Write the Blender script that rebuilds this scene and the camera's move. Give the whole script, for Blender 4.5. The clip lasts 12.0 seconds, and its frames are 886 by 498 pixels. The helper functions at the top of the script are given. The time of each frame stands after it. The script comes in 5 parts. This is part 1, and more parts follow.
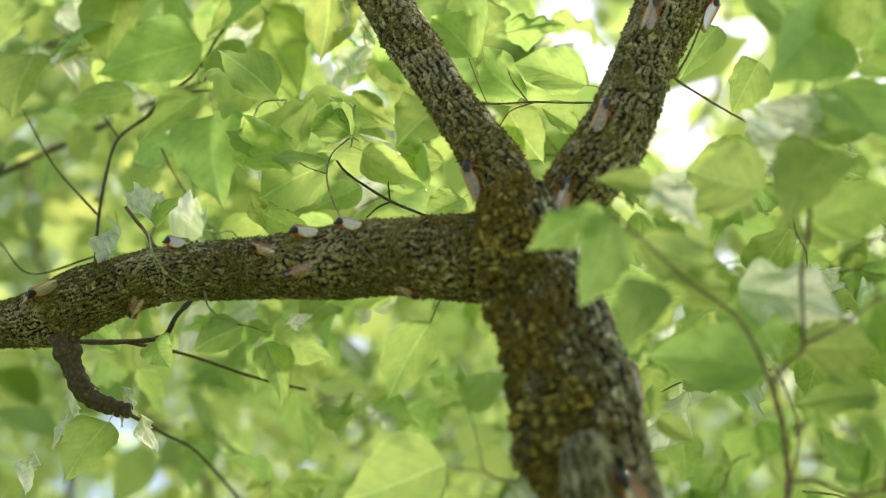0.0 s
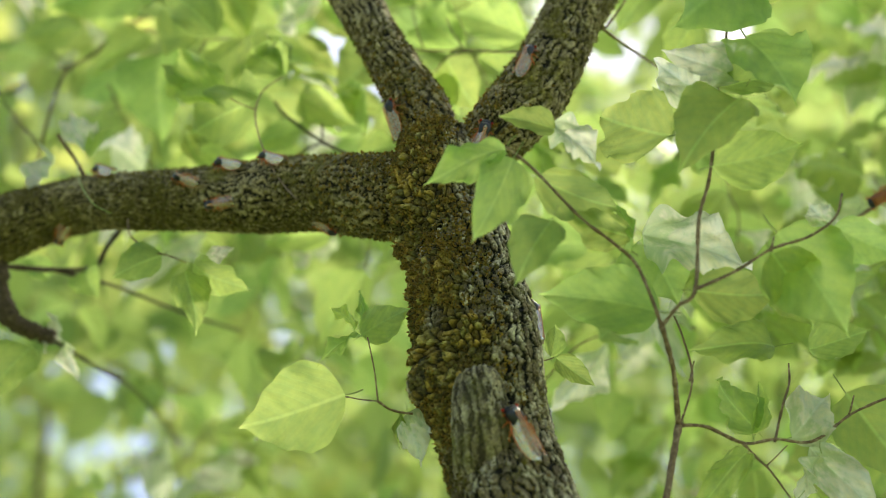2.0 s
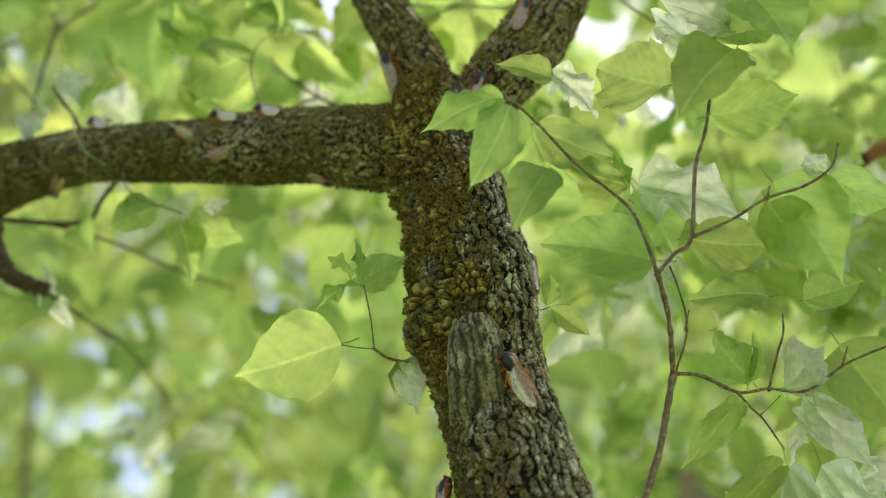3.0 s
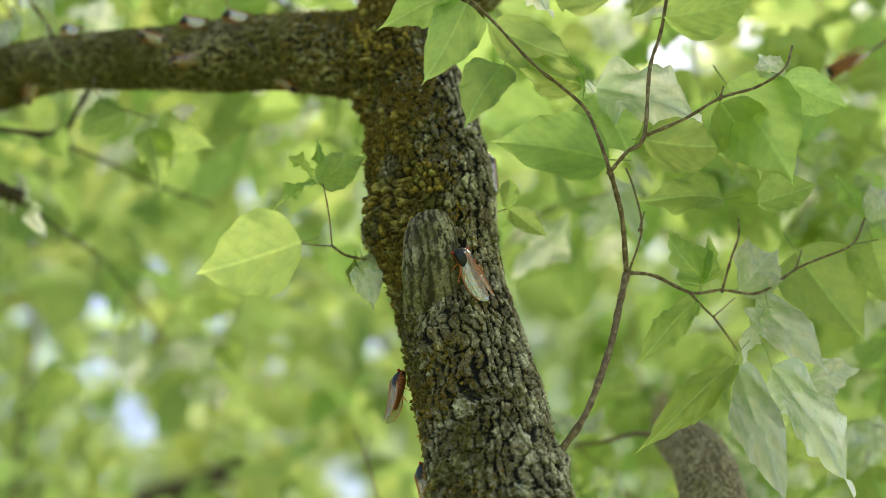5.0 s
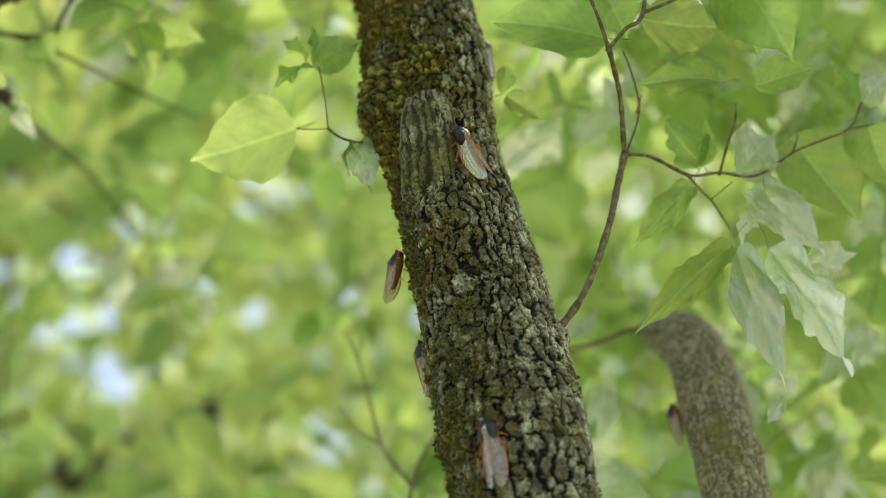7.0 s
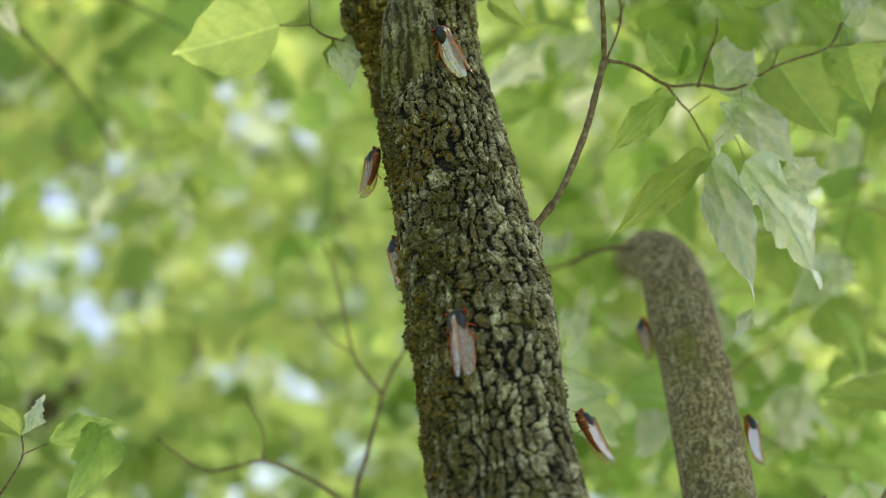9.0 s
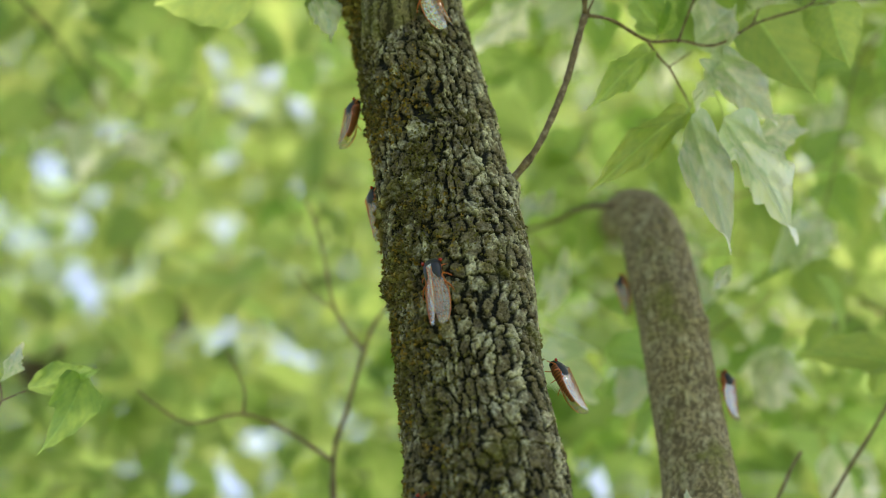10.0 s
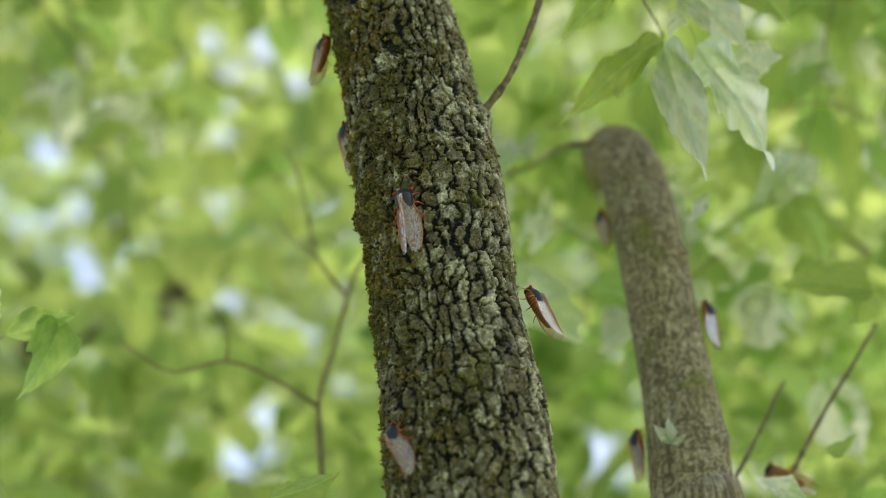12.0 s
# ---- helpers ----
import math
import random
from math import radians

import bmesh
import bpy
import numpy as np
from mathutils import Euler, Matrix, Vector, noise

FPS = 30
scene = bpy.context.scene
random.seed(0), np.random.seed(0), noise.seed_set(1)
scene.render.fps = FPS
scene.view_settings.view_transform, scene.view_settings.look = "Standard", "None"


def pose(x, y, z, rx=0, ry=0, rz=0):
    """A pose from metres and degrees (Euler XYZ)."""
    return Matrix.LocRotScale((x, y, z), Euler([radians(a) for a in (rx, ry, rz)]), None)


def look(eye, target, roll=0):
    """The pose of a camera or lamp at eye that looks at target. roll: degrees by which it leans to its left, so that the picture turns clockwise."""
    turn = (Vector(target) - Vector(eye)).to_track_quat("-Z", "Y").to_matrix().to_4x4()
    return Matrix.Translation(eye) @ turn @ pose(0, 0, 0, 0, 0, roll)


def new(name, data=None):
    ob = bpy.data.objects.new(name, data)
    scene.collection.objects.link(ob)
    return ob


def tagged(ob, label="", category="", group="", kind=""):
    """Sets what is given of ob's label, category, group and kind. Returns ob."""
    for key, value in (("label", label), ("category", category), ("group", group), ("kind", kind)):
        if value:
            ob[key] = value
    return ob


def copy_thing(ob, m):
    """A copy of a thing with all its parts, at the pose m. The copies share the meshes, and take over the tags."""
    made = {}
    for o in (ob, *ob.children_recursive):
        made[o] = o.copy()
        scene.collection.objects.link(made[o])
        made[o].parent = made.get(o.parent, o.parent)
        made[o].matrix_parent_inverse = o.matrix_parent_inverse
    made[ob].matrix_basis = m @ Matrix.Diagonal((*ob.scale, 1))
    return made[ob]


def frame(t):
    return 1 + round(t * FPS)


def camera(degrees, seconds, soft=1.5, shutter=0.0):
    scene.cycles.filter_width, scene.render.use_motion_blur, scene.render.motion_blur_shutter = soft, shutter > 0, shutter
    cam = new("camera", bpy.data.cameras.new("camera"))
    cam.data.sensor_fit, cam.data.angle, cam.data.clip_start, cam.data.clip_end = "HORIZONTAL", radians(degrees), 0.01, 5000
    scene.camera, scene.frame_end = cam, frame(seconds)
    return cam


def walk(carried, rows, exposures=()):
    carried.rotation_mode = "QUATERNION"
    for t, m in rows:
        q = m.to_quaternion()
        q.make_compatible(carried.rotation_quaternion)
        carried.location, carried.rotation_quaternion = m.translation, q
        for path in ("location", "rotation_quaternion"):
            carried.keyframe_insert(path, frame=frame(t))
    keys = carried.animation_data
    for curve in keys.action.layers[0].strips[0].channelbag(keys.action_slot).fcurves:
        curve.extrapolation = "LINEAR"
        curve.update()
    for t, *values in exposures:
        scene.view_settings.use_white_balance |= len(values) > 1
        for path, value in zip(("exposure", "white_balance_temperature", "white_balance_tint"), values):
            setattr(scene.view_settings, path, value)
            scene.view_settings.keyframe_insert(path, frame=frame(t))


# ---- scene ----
cam = camera(29.3, 12.0, soft=0.8)
PATH = [
    (0, (0.0294, -0.6973, 1.6451), (-0.0503, 0.8665, 2.8894), 3.003),
    (0.5, (0.0398, -0.6958, 1.6374), (-0.0388, 0.8668, 2.8832), 3.911),
    (1, (0.0633, -0.6880, 1.6337), (-0.0283, 0.8787, 2.8734), 5.291),
    (1.5, (0.0786, -0.6890, 1.6316), (-0.0137, 0.8787, 2.8700), 5.815),
    (2, (0.0813, -0.6880, 1.6254), (-0.0051, 0.8897, 2.8515), 5.811),
    (2.5, (0.0801, -0.6813, 1.6153), (0.0028, 0.9047, 2.8313), 5.602),
    (3, (0.0776, -0.6810, 1.6124), (0.0085, 0.9129, 2.8185), 5.721),
    (5, (0.1070, -0.6719, 1.5852), (0.0290, 0.9518, 2.7502), 6.531),
    (5.5, (0.1084, -0.6628, 1.5762), (0.0365, 0.9654, 2.7353), 6.141),
    (6, (0.1095, -0.6525, 1.5661), (0.0389, 0.9777, 2.7225), 5.897),
    (6.5, (0.1056, -0.6523, 1.5632), (0.0458, 0.9853, 2.7097), 5.736),
    (7, (0.0988, -0.6444, 1.5528), (0.0551, 1.0019, 2.6876), 5.644),
    (9, (0.1058, -0.6320, 1.5254), (0.0864, 1.0393, 2.6239), 7.311),
    (9.5, (0.1120, -0.6321, 1.5213), (0.1002, 1.0483, 2.6057), 7.467),
    (10, (0.1152, -0.6294, 1.5155), (0.1056, 1.0579, 2.5893), 7.731),
    (10.5, (0.1184, -0.6242, 1.5102), (0.1087, 1.0710, 2.5715), 7.461),
    (11, (0.1228, -0.6177, 1.5039), (0.1099, 1.0837, 2.5550), 7.059),
    (11.5, (0.1282, -0.6167, 1.4998), (0.1142, 1.0852, 2.5503), 6.795),
    (12, (0.1314, -0.6168, 1.5007), (0.1206, 1.0849, 2.5514), 6.160),
]
walk(cam, [(t, look(eye, target, roll)) for t, eye, target, roll in PATH])
# the lens is drawn in from the level limb to the trunk: seconds and metres
FOCUS = [(0, 1.08), (0.5, 1.05), (1, 0.97), (1.5, 0.92), (2, 0.885), (2.5, 0.865), (3, 0.85), (5, 0.815), (5.5, 0.80), (6, 0.79),
    (6.5, 0.79), (7, 0.79), (9, 0.79), (9.5, 0.78), (10, 0.765), (10.5, 0.755), (11, 0.75), (11.5, 0.745), (12, 0.745)]
focus_point = new("focus_point")
cam.data.dof.use_dof = True
cam.data.dof.focus_object = focus_point
cam.data.dof.aperture_fstop = 5.2

# ---- world, sun, exposure ----
SUN_ELEVATION, SUN_AZIMUTH = 62, 38
world = bpy.data.worlds.new("sky")
scene.world = world
world.use_nodes = True
wn, wl = world.node_tree.nodes, world.node_tree.links
sky = wn.new("ShaderNodeTexSky")
sky.sky_type, sky.sun_disc = "NISHITA", False
sky.sun_elevation, sky.sun_rotation = radians(SUN_ELEVATION), radians(SUN_AZIMUTH)
sky.air_density, sky.dust_density, sky.ozone_density = 1.0, 3.2, 1.0
wl.new(sky.outputs[0], wn["Background"].inputs[0])
wn["Background"].inputs[1].default_value = 0.066
sun = new("sun", bpy.data.lights.new("sun", "SUN"))
sun.data.energy, sun.data.angle, sun.data.color = 5.0, radians(14), (1.0, 0.905, 0.745)
ae, aa = radians(SUN_ELEVATION), radians(SUN_AZIMUTH)
sun_way = Vector((math.sin(aa) * math.cos(ae), math.cos(aa) * math.cos(ae), math.sin(ae)))
sun.matrix_world = look(sun_way * 30, (0, 0, 0))
scene.view_settings.exposure = 1.93


# ---- materials ----
def node(m, kind, **sets):
    n = m.node_tree.nodes.new(kind)
    for k, val in sets.items():
        if k in n.inputs:
            n.inputs[k].default_value = val
    return n


def material(name, base=(0.5, 0.5, 0.5), rough=0.6):
    m = bpy.data.materials.new(name)
    m.use_nodes = True
    b = m.node_tree.nodes["Principled BSDF"]
    b.inputs["Base Color"].default_value = (*base, 1)
    b.inputs["Roughness"].default_value = rough
    return m, b


def ramp(m, stops):
    n = m.node_tree.nodes.new("ShaderNodeValToRGB")
    e = n.color_ramp.elements
    while len(e) < len(stops):
        e.new(0.5)
    for el, (p, c) in zip(e, stops):
        el.position, el.color = p, (*c, 1)
    return n


def noise_at(m, scale, detail=4, rough=0.6, coord="Object"):
    tc = m.node_tree.nodes.new("ShaderNodeTexCoord")
    n = node(m, "ShaderNodeTexNoise", Scale=scale, Detail=detail, Roughness=rough)
    m.node_tree.links.new(tc.outputs[coord], n.inputs["Vector"])
    return n


def mixed(m, fac, a, b, blend="MIX"):
    n = m.node_tree.nodes.new("ShaderNodeMix")
    n.data_type, n.blend_type = "RGBA", blend
    ln = m.node_tree.links
    for sock, val in ((n.inputs[0], fac), (n.inputs[6], a), (n.inputs[7], b)):
        if isinstance(val, (int, float)):
            sock.default_value = val
        elif isinstance(val, tuple):
            sock.default_value = (*val, 1)
        else:
            ln.new(val, sock)
    return n.outputs[2]


def bumped(m, b, height, strength, distance):
    n = node(m, "ShaderNodeBump", Strength=strength, Distance=distance)
    m.node_tree.links.new(height, n.inputs["Height"])
    m.node_tree.links.new(n.outputs[0], b.inputs["Normal"])


def bark_material(name, dark, mid, pale, moss, moss_low, vary=1.0):
    """Grey-brown bark: pale lichen on the plates, brown cracks darkened to paint in shade, moss in patches."""
    m, b = material(name, mid, 0.9)
    ln = m.node_tree.links
    plate = m.node_tree.nodes.new("ShaderNodeAttribute")
    plate.attribute_name = "plate"
    tone = m.node_tree.nodes.new("ShaderNodeAttribute")
    tone.attribute_name = "tone"
    fine = noise_at(m, 520, 6, 0.7)
    patch = noise_at(m, 75, 6, 0.62)
    green = noise_at(m, 38, 5, 0.7)
    # crack floors take the dark colour, standing in for shade between plates
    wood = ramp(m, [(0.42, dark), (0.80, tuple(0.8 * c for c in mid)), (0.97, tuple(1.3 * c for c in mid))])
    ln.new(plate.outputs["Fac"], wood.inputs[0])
    lich = ramp(m, [(0.44, (0, 0, 0)), (0.66, (1, 1, 1))])
    s1 = node(m, "ShaderNodeMath")
    s1.operation = "MULTIPLY_ADD"
    ln.new(tone.outputs["Fac"], s1.inputs[0])
    s1.inputs[1].default_value = 0.24
    ln.new(patch.outputs["Fac"], s1.inputs[2])
    fleck = noise_at(m, 210, 5, 0.7)
    s3 = node(m, "ShaderNodeMath")
    s3.operation = "MULTIPLY_ADD"
    ln.new(fleck.outputs["Fac"], s3.inputs[0])
    s3.inputs[1].default_value = 0.8
    ln.new(s1.outputs[0], s3.inputs[2])
    s2 = node(m, "ShaderNodeMath")
    s2.operation = "SUBTRACT"
    ln.new(s3.outputs[0], s2.inputs[0])
    s2.inputs[1].default_value = 0.56
    ln.new(s2.outputs[0], lich.inputs[0])
    lf = node(m, "ShaderNodeMath")
    lf.operation = "MULTIPLY"
    ln.new(lich.outputs[0], lf.inputs[0])
    ln.new(plate.outputs["Fac"], lf.inputs[1])
    c1 = mixed(m, lf.outputs[0], wood.outputs[0], pale)
    gr = ramp(m, [(moss_low, (0, 0, 0)), (moss_low + 0.14, (1, 1, 1))])
    ln.new(green.outputs["Fac"], gr.inputs[0])
    c2 = mixed(m, gr.outputs[0], c1, moss)
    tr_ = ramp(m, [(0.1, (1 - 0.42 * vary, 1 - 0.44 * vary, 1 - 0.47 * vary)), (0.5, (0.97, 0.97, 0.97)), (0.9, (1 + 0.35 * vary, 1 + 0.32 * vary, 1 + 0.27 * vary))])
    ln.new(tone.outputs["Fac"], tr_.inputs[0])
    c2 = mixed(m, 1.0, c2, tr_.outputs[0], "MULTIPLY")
    speck = noise_at(m, 95, 6, 0.75)
    sr = ramp(m, [(0.62, (0, 0, 0)), (0.70, (1, 1, 1))])
    ln.new(speck.outputs["Fac"], sr.inputs[0])
    sf = node(m, "ShaderNodeMath")
    sf.operation = "MULTIPLY"
    ln.new(sr.outputs[0], sf.inputs[0])
    ln.new(plate.outputs["Fac"], sf.inputs[1])
    c2 = mixed(m, sf.outputs[0], c2, tuple(1.25 * c for c in moss))
    given = {}
    for key in ("cover", "cushion", "moss_tone"):
        given[key] = m.node_tree.nodes.new("ShaderNodeAttribute")
        given[key].attribute_name = key
    mt = ramp(m, [(0.0, (0.035, 0.029, 0.012)), (0.3, (0.17, 0.115, 0.026)), (0.55, (0.12, 0.105, 0.030)), (0.8, (0.40, 0.27, 0.055)), (1.0, (0.34, 0.31, 0.11))])
    ln.new(given["moss_tone"].outputs["Fac"], mt.inputs[0])
    # moss colour darkened between the cushions, painting in the shade of the gaps
    gap_shade = ramp(m, [(0.1, (0.12, 0.11, 0.09)), (0.6, (0.75, 0.75, 0.75)), (0.95, (1.25, 1.25, 1.25))])
    ln.new(given["cushion"].outputs["Fac"], gap_shade.inputs[0])
    cm = mixed(m, 1.0, mt.outputs[0], gap_shade.outputs[0], "MULTIPLY")
    cv = ramp(m, [(0.25, (0, 0, 0)), (0.6, (1, 1, 1))])
    ln.new(given["cover"].outputs["Fac"], cv.inputs[0])
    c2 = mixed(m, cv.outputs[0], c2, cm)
    fr = ramp(m, [(0.3, (0.5, 0.49, 0.47)), (0.5, (0.95, 0.95, 0.95)), (0.68, (1.45, 1.42, 1.36))])
    ln.new(fine.outputs["Fac"], fr.inputs[0])
    c3 = mixed(m, 1.0, c2, fr.outputs[0], "MULTIPLY")
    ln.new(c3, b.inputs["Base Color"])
    bumped(m, b, fine.outputs["Fac"], 0.45, 0.0008)
    return m


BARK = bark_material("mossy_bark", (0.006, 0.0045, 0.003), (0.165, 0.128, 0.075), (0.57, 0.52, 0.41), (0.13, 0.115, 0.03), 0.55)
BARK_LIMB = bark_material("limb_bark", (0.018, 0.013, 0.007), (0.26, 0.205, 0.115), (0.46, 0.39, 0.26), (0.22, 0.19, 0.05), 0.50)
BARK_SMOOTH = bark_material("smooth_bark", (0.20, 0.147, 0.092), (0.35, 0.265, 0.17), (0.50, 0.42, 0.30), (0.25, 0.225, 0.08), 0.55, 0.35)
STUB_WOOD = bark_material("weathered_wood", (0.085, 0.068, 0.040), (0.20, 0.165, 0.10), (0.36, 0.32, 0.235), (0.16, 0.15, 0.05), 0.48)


def moss_material(name, a, b_, c):
    m, b = material(name, a, 0.95)
    g = m.node_tree.nodes.new("ShaderNodeNewGeometry")
    r = ramp(m, [(0.0, a), (0.5, b_), (1.0, c)])
    m.node_tree.links.new(g.outputs["Random Per Island"], r.inputs[0])
    m.node_tree.links.new(r.outputs[0], b.inputs["Base Color"])
    return m


MOSS = moss_material("moss", (0.08, 0.055, 0.018), (0.40, 0.24, 0.046), (0.24, 0.21, 0.055))
MOSS_DARK = moss_material("dark_moss", (0.09, 0.068, 0.027), (0.21, 0.170, 0.056), (0.23, 0.21, 0.06))


def twig_material(name, tone):
    m, b = material(name, (0.16, 0.12, 0.085), 0.8)
    n = noise_at(m, 350, 4)
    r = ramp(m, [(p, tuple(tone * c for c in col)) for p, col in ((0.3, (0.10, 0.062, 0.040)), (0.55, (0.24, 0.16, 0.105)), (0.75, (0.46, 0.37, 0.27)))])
    m.node_tree.links.new(n.outputs["Fac"], r.inputs[0])
    m.node_tree.links.new(r.outputs[0], b.inputs["Base Color"])
    bumped(m, b, n.outputs["Fac"], 0.5, 0.0006)
    return m


TWIG = twig_material("twig_bark", 1.0)
# the same twig bark with its colours scaled down to 0.38
DARK_WOOD = twig_material("dark_twig_bark", 0.38)


def leaf_material(name, top, through_, veins=True, random_from="object", pale=0.0):
    """A thin leaf: a slightly glossy skin that also lets light through."""
    m, b = material(name, top, 0.5)
    ln = m.node_tree.links
    out = m.node_tree.nodes["Material Output"]
    if random_from == "object":
        src = m.node_tree.nodes.new("ShaderNodeObjectInfo").outputs["Random"]
    else:
        src = m.node_tree.nodes.new("ShaderNodeNewGeometry").outputs["Random Per Island"]
    hs = [m.node_tree.nodes.new("ShaderNodeHueSaturation") for _ in range(2)]
    shift = node(m, "ShaderNodeMapRange", **{"To Min": 0.478, "To Max": 0.515})
    val = node(m, "ShaderNodeMapRange", **{"To Min": 0.85, "To Max": 1.15})
    scr = node(m, "ShaderNodeMath")
    scr.operation = "MULTIPLY"
    scr.inputs[1].default_value = 7.13
    frc = node(m, "ShaderNodeMath")
    frc.operation = "FRACT"
    ln.new(src, shift.inputs["Value"])
    ln.new(src, scr.inputs[0])
    ln.new(scr.outputs[0], frc.inputs[0])
    ln.new(frc.outputs[0], val.inputs["Value"])
    cols = [top, through_]
    for h, c in zip(hs, cols):
        h.inputs["Color"].default_value = (*c, 1)
        ln.new(shift.outputs[0], h.inputs["Hue"])
        ln.new(val.outputs[0], h.inputs["Value"])
    a_top, a_thr = hs[0].outputs[0], hs[1].outputs[0]
    if not veins:
        stand = noise_at(m, 0.55, 3, 0.6)
        sr = ramp(m, [(0.32, (0.60, 0.74, 0.64)), (0.5, (0.92, 0.98, 0.95)), (0.68, (1.14, 1.08, 0.92))])
        ln.new(stand.outputs["Fac"], sr.inputs[0])
        a_top = mixed(m, 1.0, a_top, sr.outputs[0], "MULTIPLY")
        a_thr = mixed(m, 1.0, a_thr, sr.outputs[0], "MULTIPLY")
    if veins:
        uv = m.node_tree.nodes.new("ShaderNodeUVMap")
        sx = m.node_tree.nodes.new("ShaderNodeSeparateXYZ")
        ln.new(uv.outputs[0], sx.inputs[0])

        def op(kind, p, q=0.0):
            n = node(m, "ShaderNodeMath")
            n.operation = kind
            for s, v in zip(n.inputs, (p, q)):
                if isinstance(v, (int, float)):
                    s.default_value = v
                else:
                    ln.new(v, s)
            return n.outputs[0]
        au = op("ABSOLUTE", op("SUBTRACT", sx.outputs[0], 0.5))
        bow = op("MULTIPLY", op("POWER", au, 1.25), 1.35)
        ph = op("MULTIPLY", op("SUBTRACT", sx.outputs[1], bow), 7.5)
        side = op("ABSOLUTE", op("SUBTRACT", op("FRACT", ph), 0.5))
        line = ramp(m, [(0.0, (1, 1, 1)), (0.04, (0.6, 0.6, 0.6)), (0.10, (0, 0, 0))])
        ln.new(side, line.inputs[0])
        rib = ramp(m, [(0.008, (1, 1, 1)), (0.03, (0, 0, 0))])
        ln.new(au, rib.inputs[0])
        vein = op("MAXIMUM", line.outputs[0], rib.outputs[0])
        quilt = op("ADD", side, op("MULTIPLY", noise_at(m, 16, 4, 0.6, "UV").outputs["Fac"], 0.35))
        mott = noise_at(m, 5, 4, 0.6, "UV")
        mr = ramp(m, [(0.3, (0.80, 0.86, 0.85)), (0.7, (1.14, 1.08, 1.0))])
        ln.new(mott.outputs["Fac"], mr.inputs[0])
        lighter = tuple(min(1, 1.5 * c + 0.06) for c in top)
        a_top = mixed(m, op("MULTIPLY", vein, 0.75), a_top, lighter)
        a_top = mixed(m, 1.0, a_top, mr.outputs[0], "MULTIPLY")
        between = ramp(m, [(0.02, (0.86, 0.89, 0.88)), (0.11, (0.98, 0.99, 0.98)), (0.5, (1.03, 1.02, 1.0))])
        ln.new(side, between.inputs[0])
        a_thr = mixed(m, 1.0, a_thr, between.outputs[0], "MULTIPLY")
        a_thr = mixed(m, op("MULTIPLY", rib.outputs[0], 0.5), a_thr, tuple(min(1, 1.15 * c + 0.05) for c in through_))
        a_thr = mixed(m, 1.0, a_thr, mr.outputs[0], "MULTIPLY")
        bumped(m, b, quilt, 0.6, 0.0018)
        if pale:
            where = op("ADD", sx.outputs[1], op("MULTIPLY", op("SUBTRACT", mott.outputs["Fac"], 0.5), 1.6))
            fresh = ramp(m, [(0.18, (1, 1, 1)), (0.42, (0, 0, 0))])
            ln.new(where, fresh.inputs[0])
            a_top = mixed(m, op("MULTIPLY", fresh.outputs[0], 0.85 * pale), a_top, (0.22, 0.34, 0.10))
            a_thr = mixed(m, op("MULTIPLY", fresh.outputs[0], 0.85 * pale), a_thr, (0.52, 0.70, 0.20))
    ln.new(a_top, b.inputs["Base Color"])
    b.inputs["Specular IOR Level"].default_value = 0.28
    tr = node(m, "ShaderNodeBsdfTranslucent")
    ln.new(a_thr, tr.inputs["Color"])
    mx = m.node_tree.nodes.new("ShaderNodeMixShader")
    mx.inputs[0].default_value = 0.68
    ln.new(b.outputs[0], mx.inputs[1])
    ln.new(tr.outputs[0], mx.inputs[2])
    ln.new(mx.outputs[0], out.inputs[0])
    return m


LEAF = leaf_material("green_leaf", (0.23, 0.34, 0.11), (0.575, 0.735, 0.235))
LEAF_YOUNG = leaf_material("young_leaf", (0.34, 0.47, 0.15), (0.74, 0.89, 0.30))
LEAF_PALE = leaf_material("withered_leaf", (0.90, 0.90, 0.84), (0.94, 0.93, 0.86), pale=0.5)
LEAF_FAR = leaf_material("far_leaf", (0.195, 0.265, 0.09), (0.555, 0.645, 0.215), False, "island")
PETIOLE, _ = material("petiole", (0.30, 0.38, 0.12), 0.5)


# ---- builders ----
def part(name, bm, mat, parent=None, label=""):
    """Links a bmesh as one mesh object under a thing or a part."""
    me = bpy.data.meshes.new(name)
    bm.to_mesh(me)
    bm.free()
    me.materials.append(mat)
    for p in me.polygons:
        p.use_smooth = True
    ob = new(name, me)
    ob.parent = parent
    return tagged(ob, label)


def arrays(name, verts, faces, mat, parent=None, label=""):
    me = bpy.data.meshes.new(name)
    me.from_pydata(verts, [], faces)
    me.materials.append(mat)
    me.polygons.foreach_set("use_smooth", [True] * len(me.polygons))
    me.update()
    ob = new(name, me)
    ob.parent = parent
    return tagged(ob, label)


def spline(rows, t):
    """Catmull-Rom through rows of numbers, at t from 0 to len - 1."""
    r = np.array(rows, float)
    r = np.vstack([2 * r[0] - r[1], r, 2 * r[-1] - r[-2]])
    t = np.clip(np.asarray(t, float), 0, len(rows) - 1 - 1e-9)
    i = t.astype(int)
    f = (t - i)[:, None]
    a, b, c, d = r[i], r[i + 1], r[i + 2], r[i + 3]
    return 0.5 * (2 * b + (c - a) * f + (2 * a - 5 * b + 4 * c - d) * f ** 2 + (3 * b - a - 3 * c + d) * f ** 3)


def hashed(i, j, k):
    s = np.sin(i * 127.1 + j * 311.7 + k * 74.7) * 43758.5453
    return s - np.floor(s)


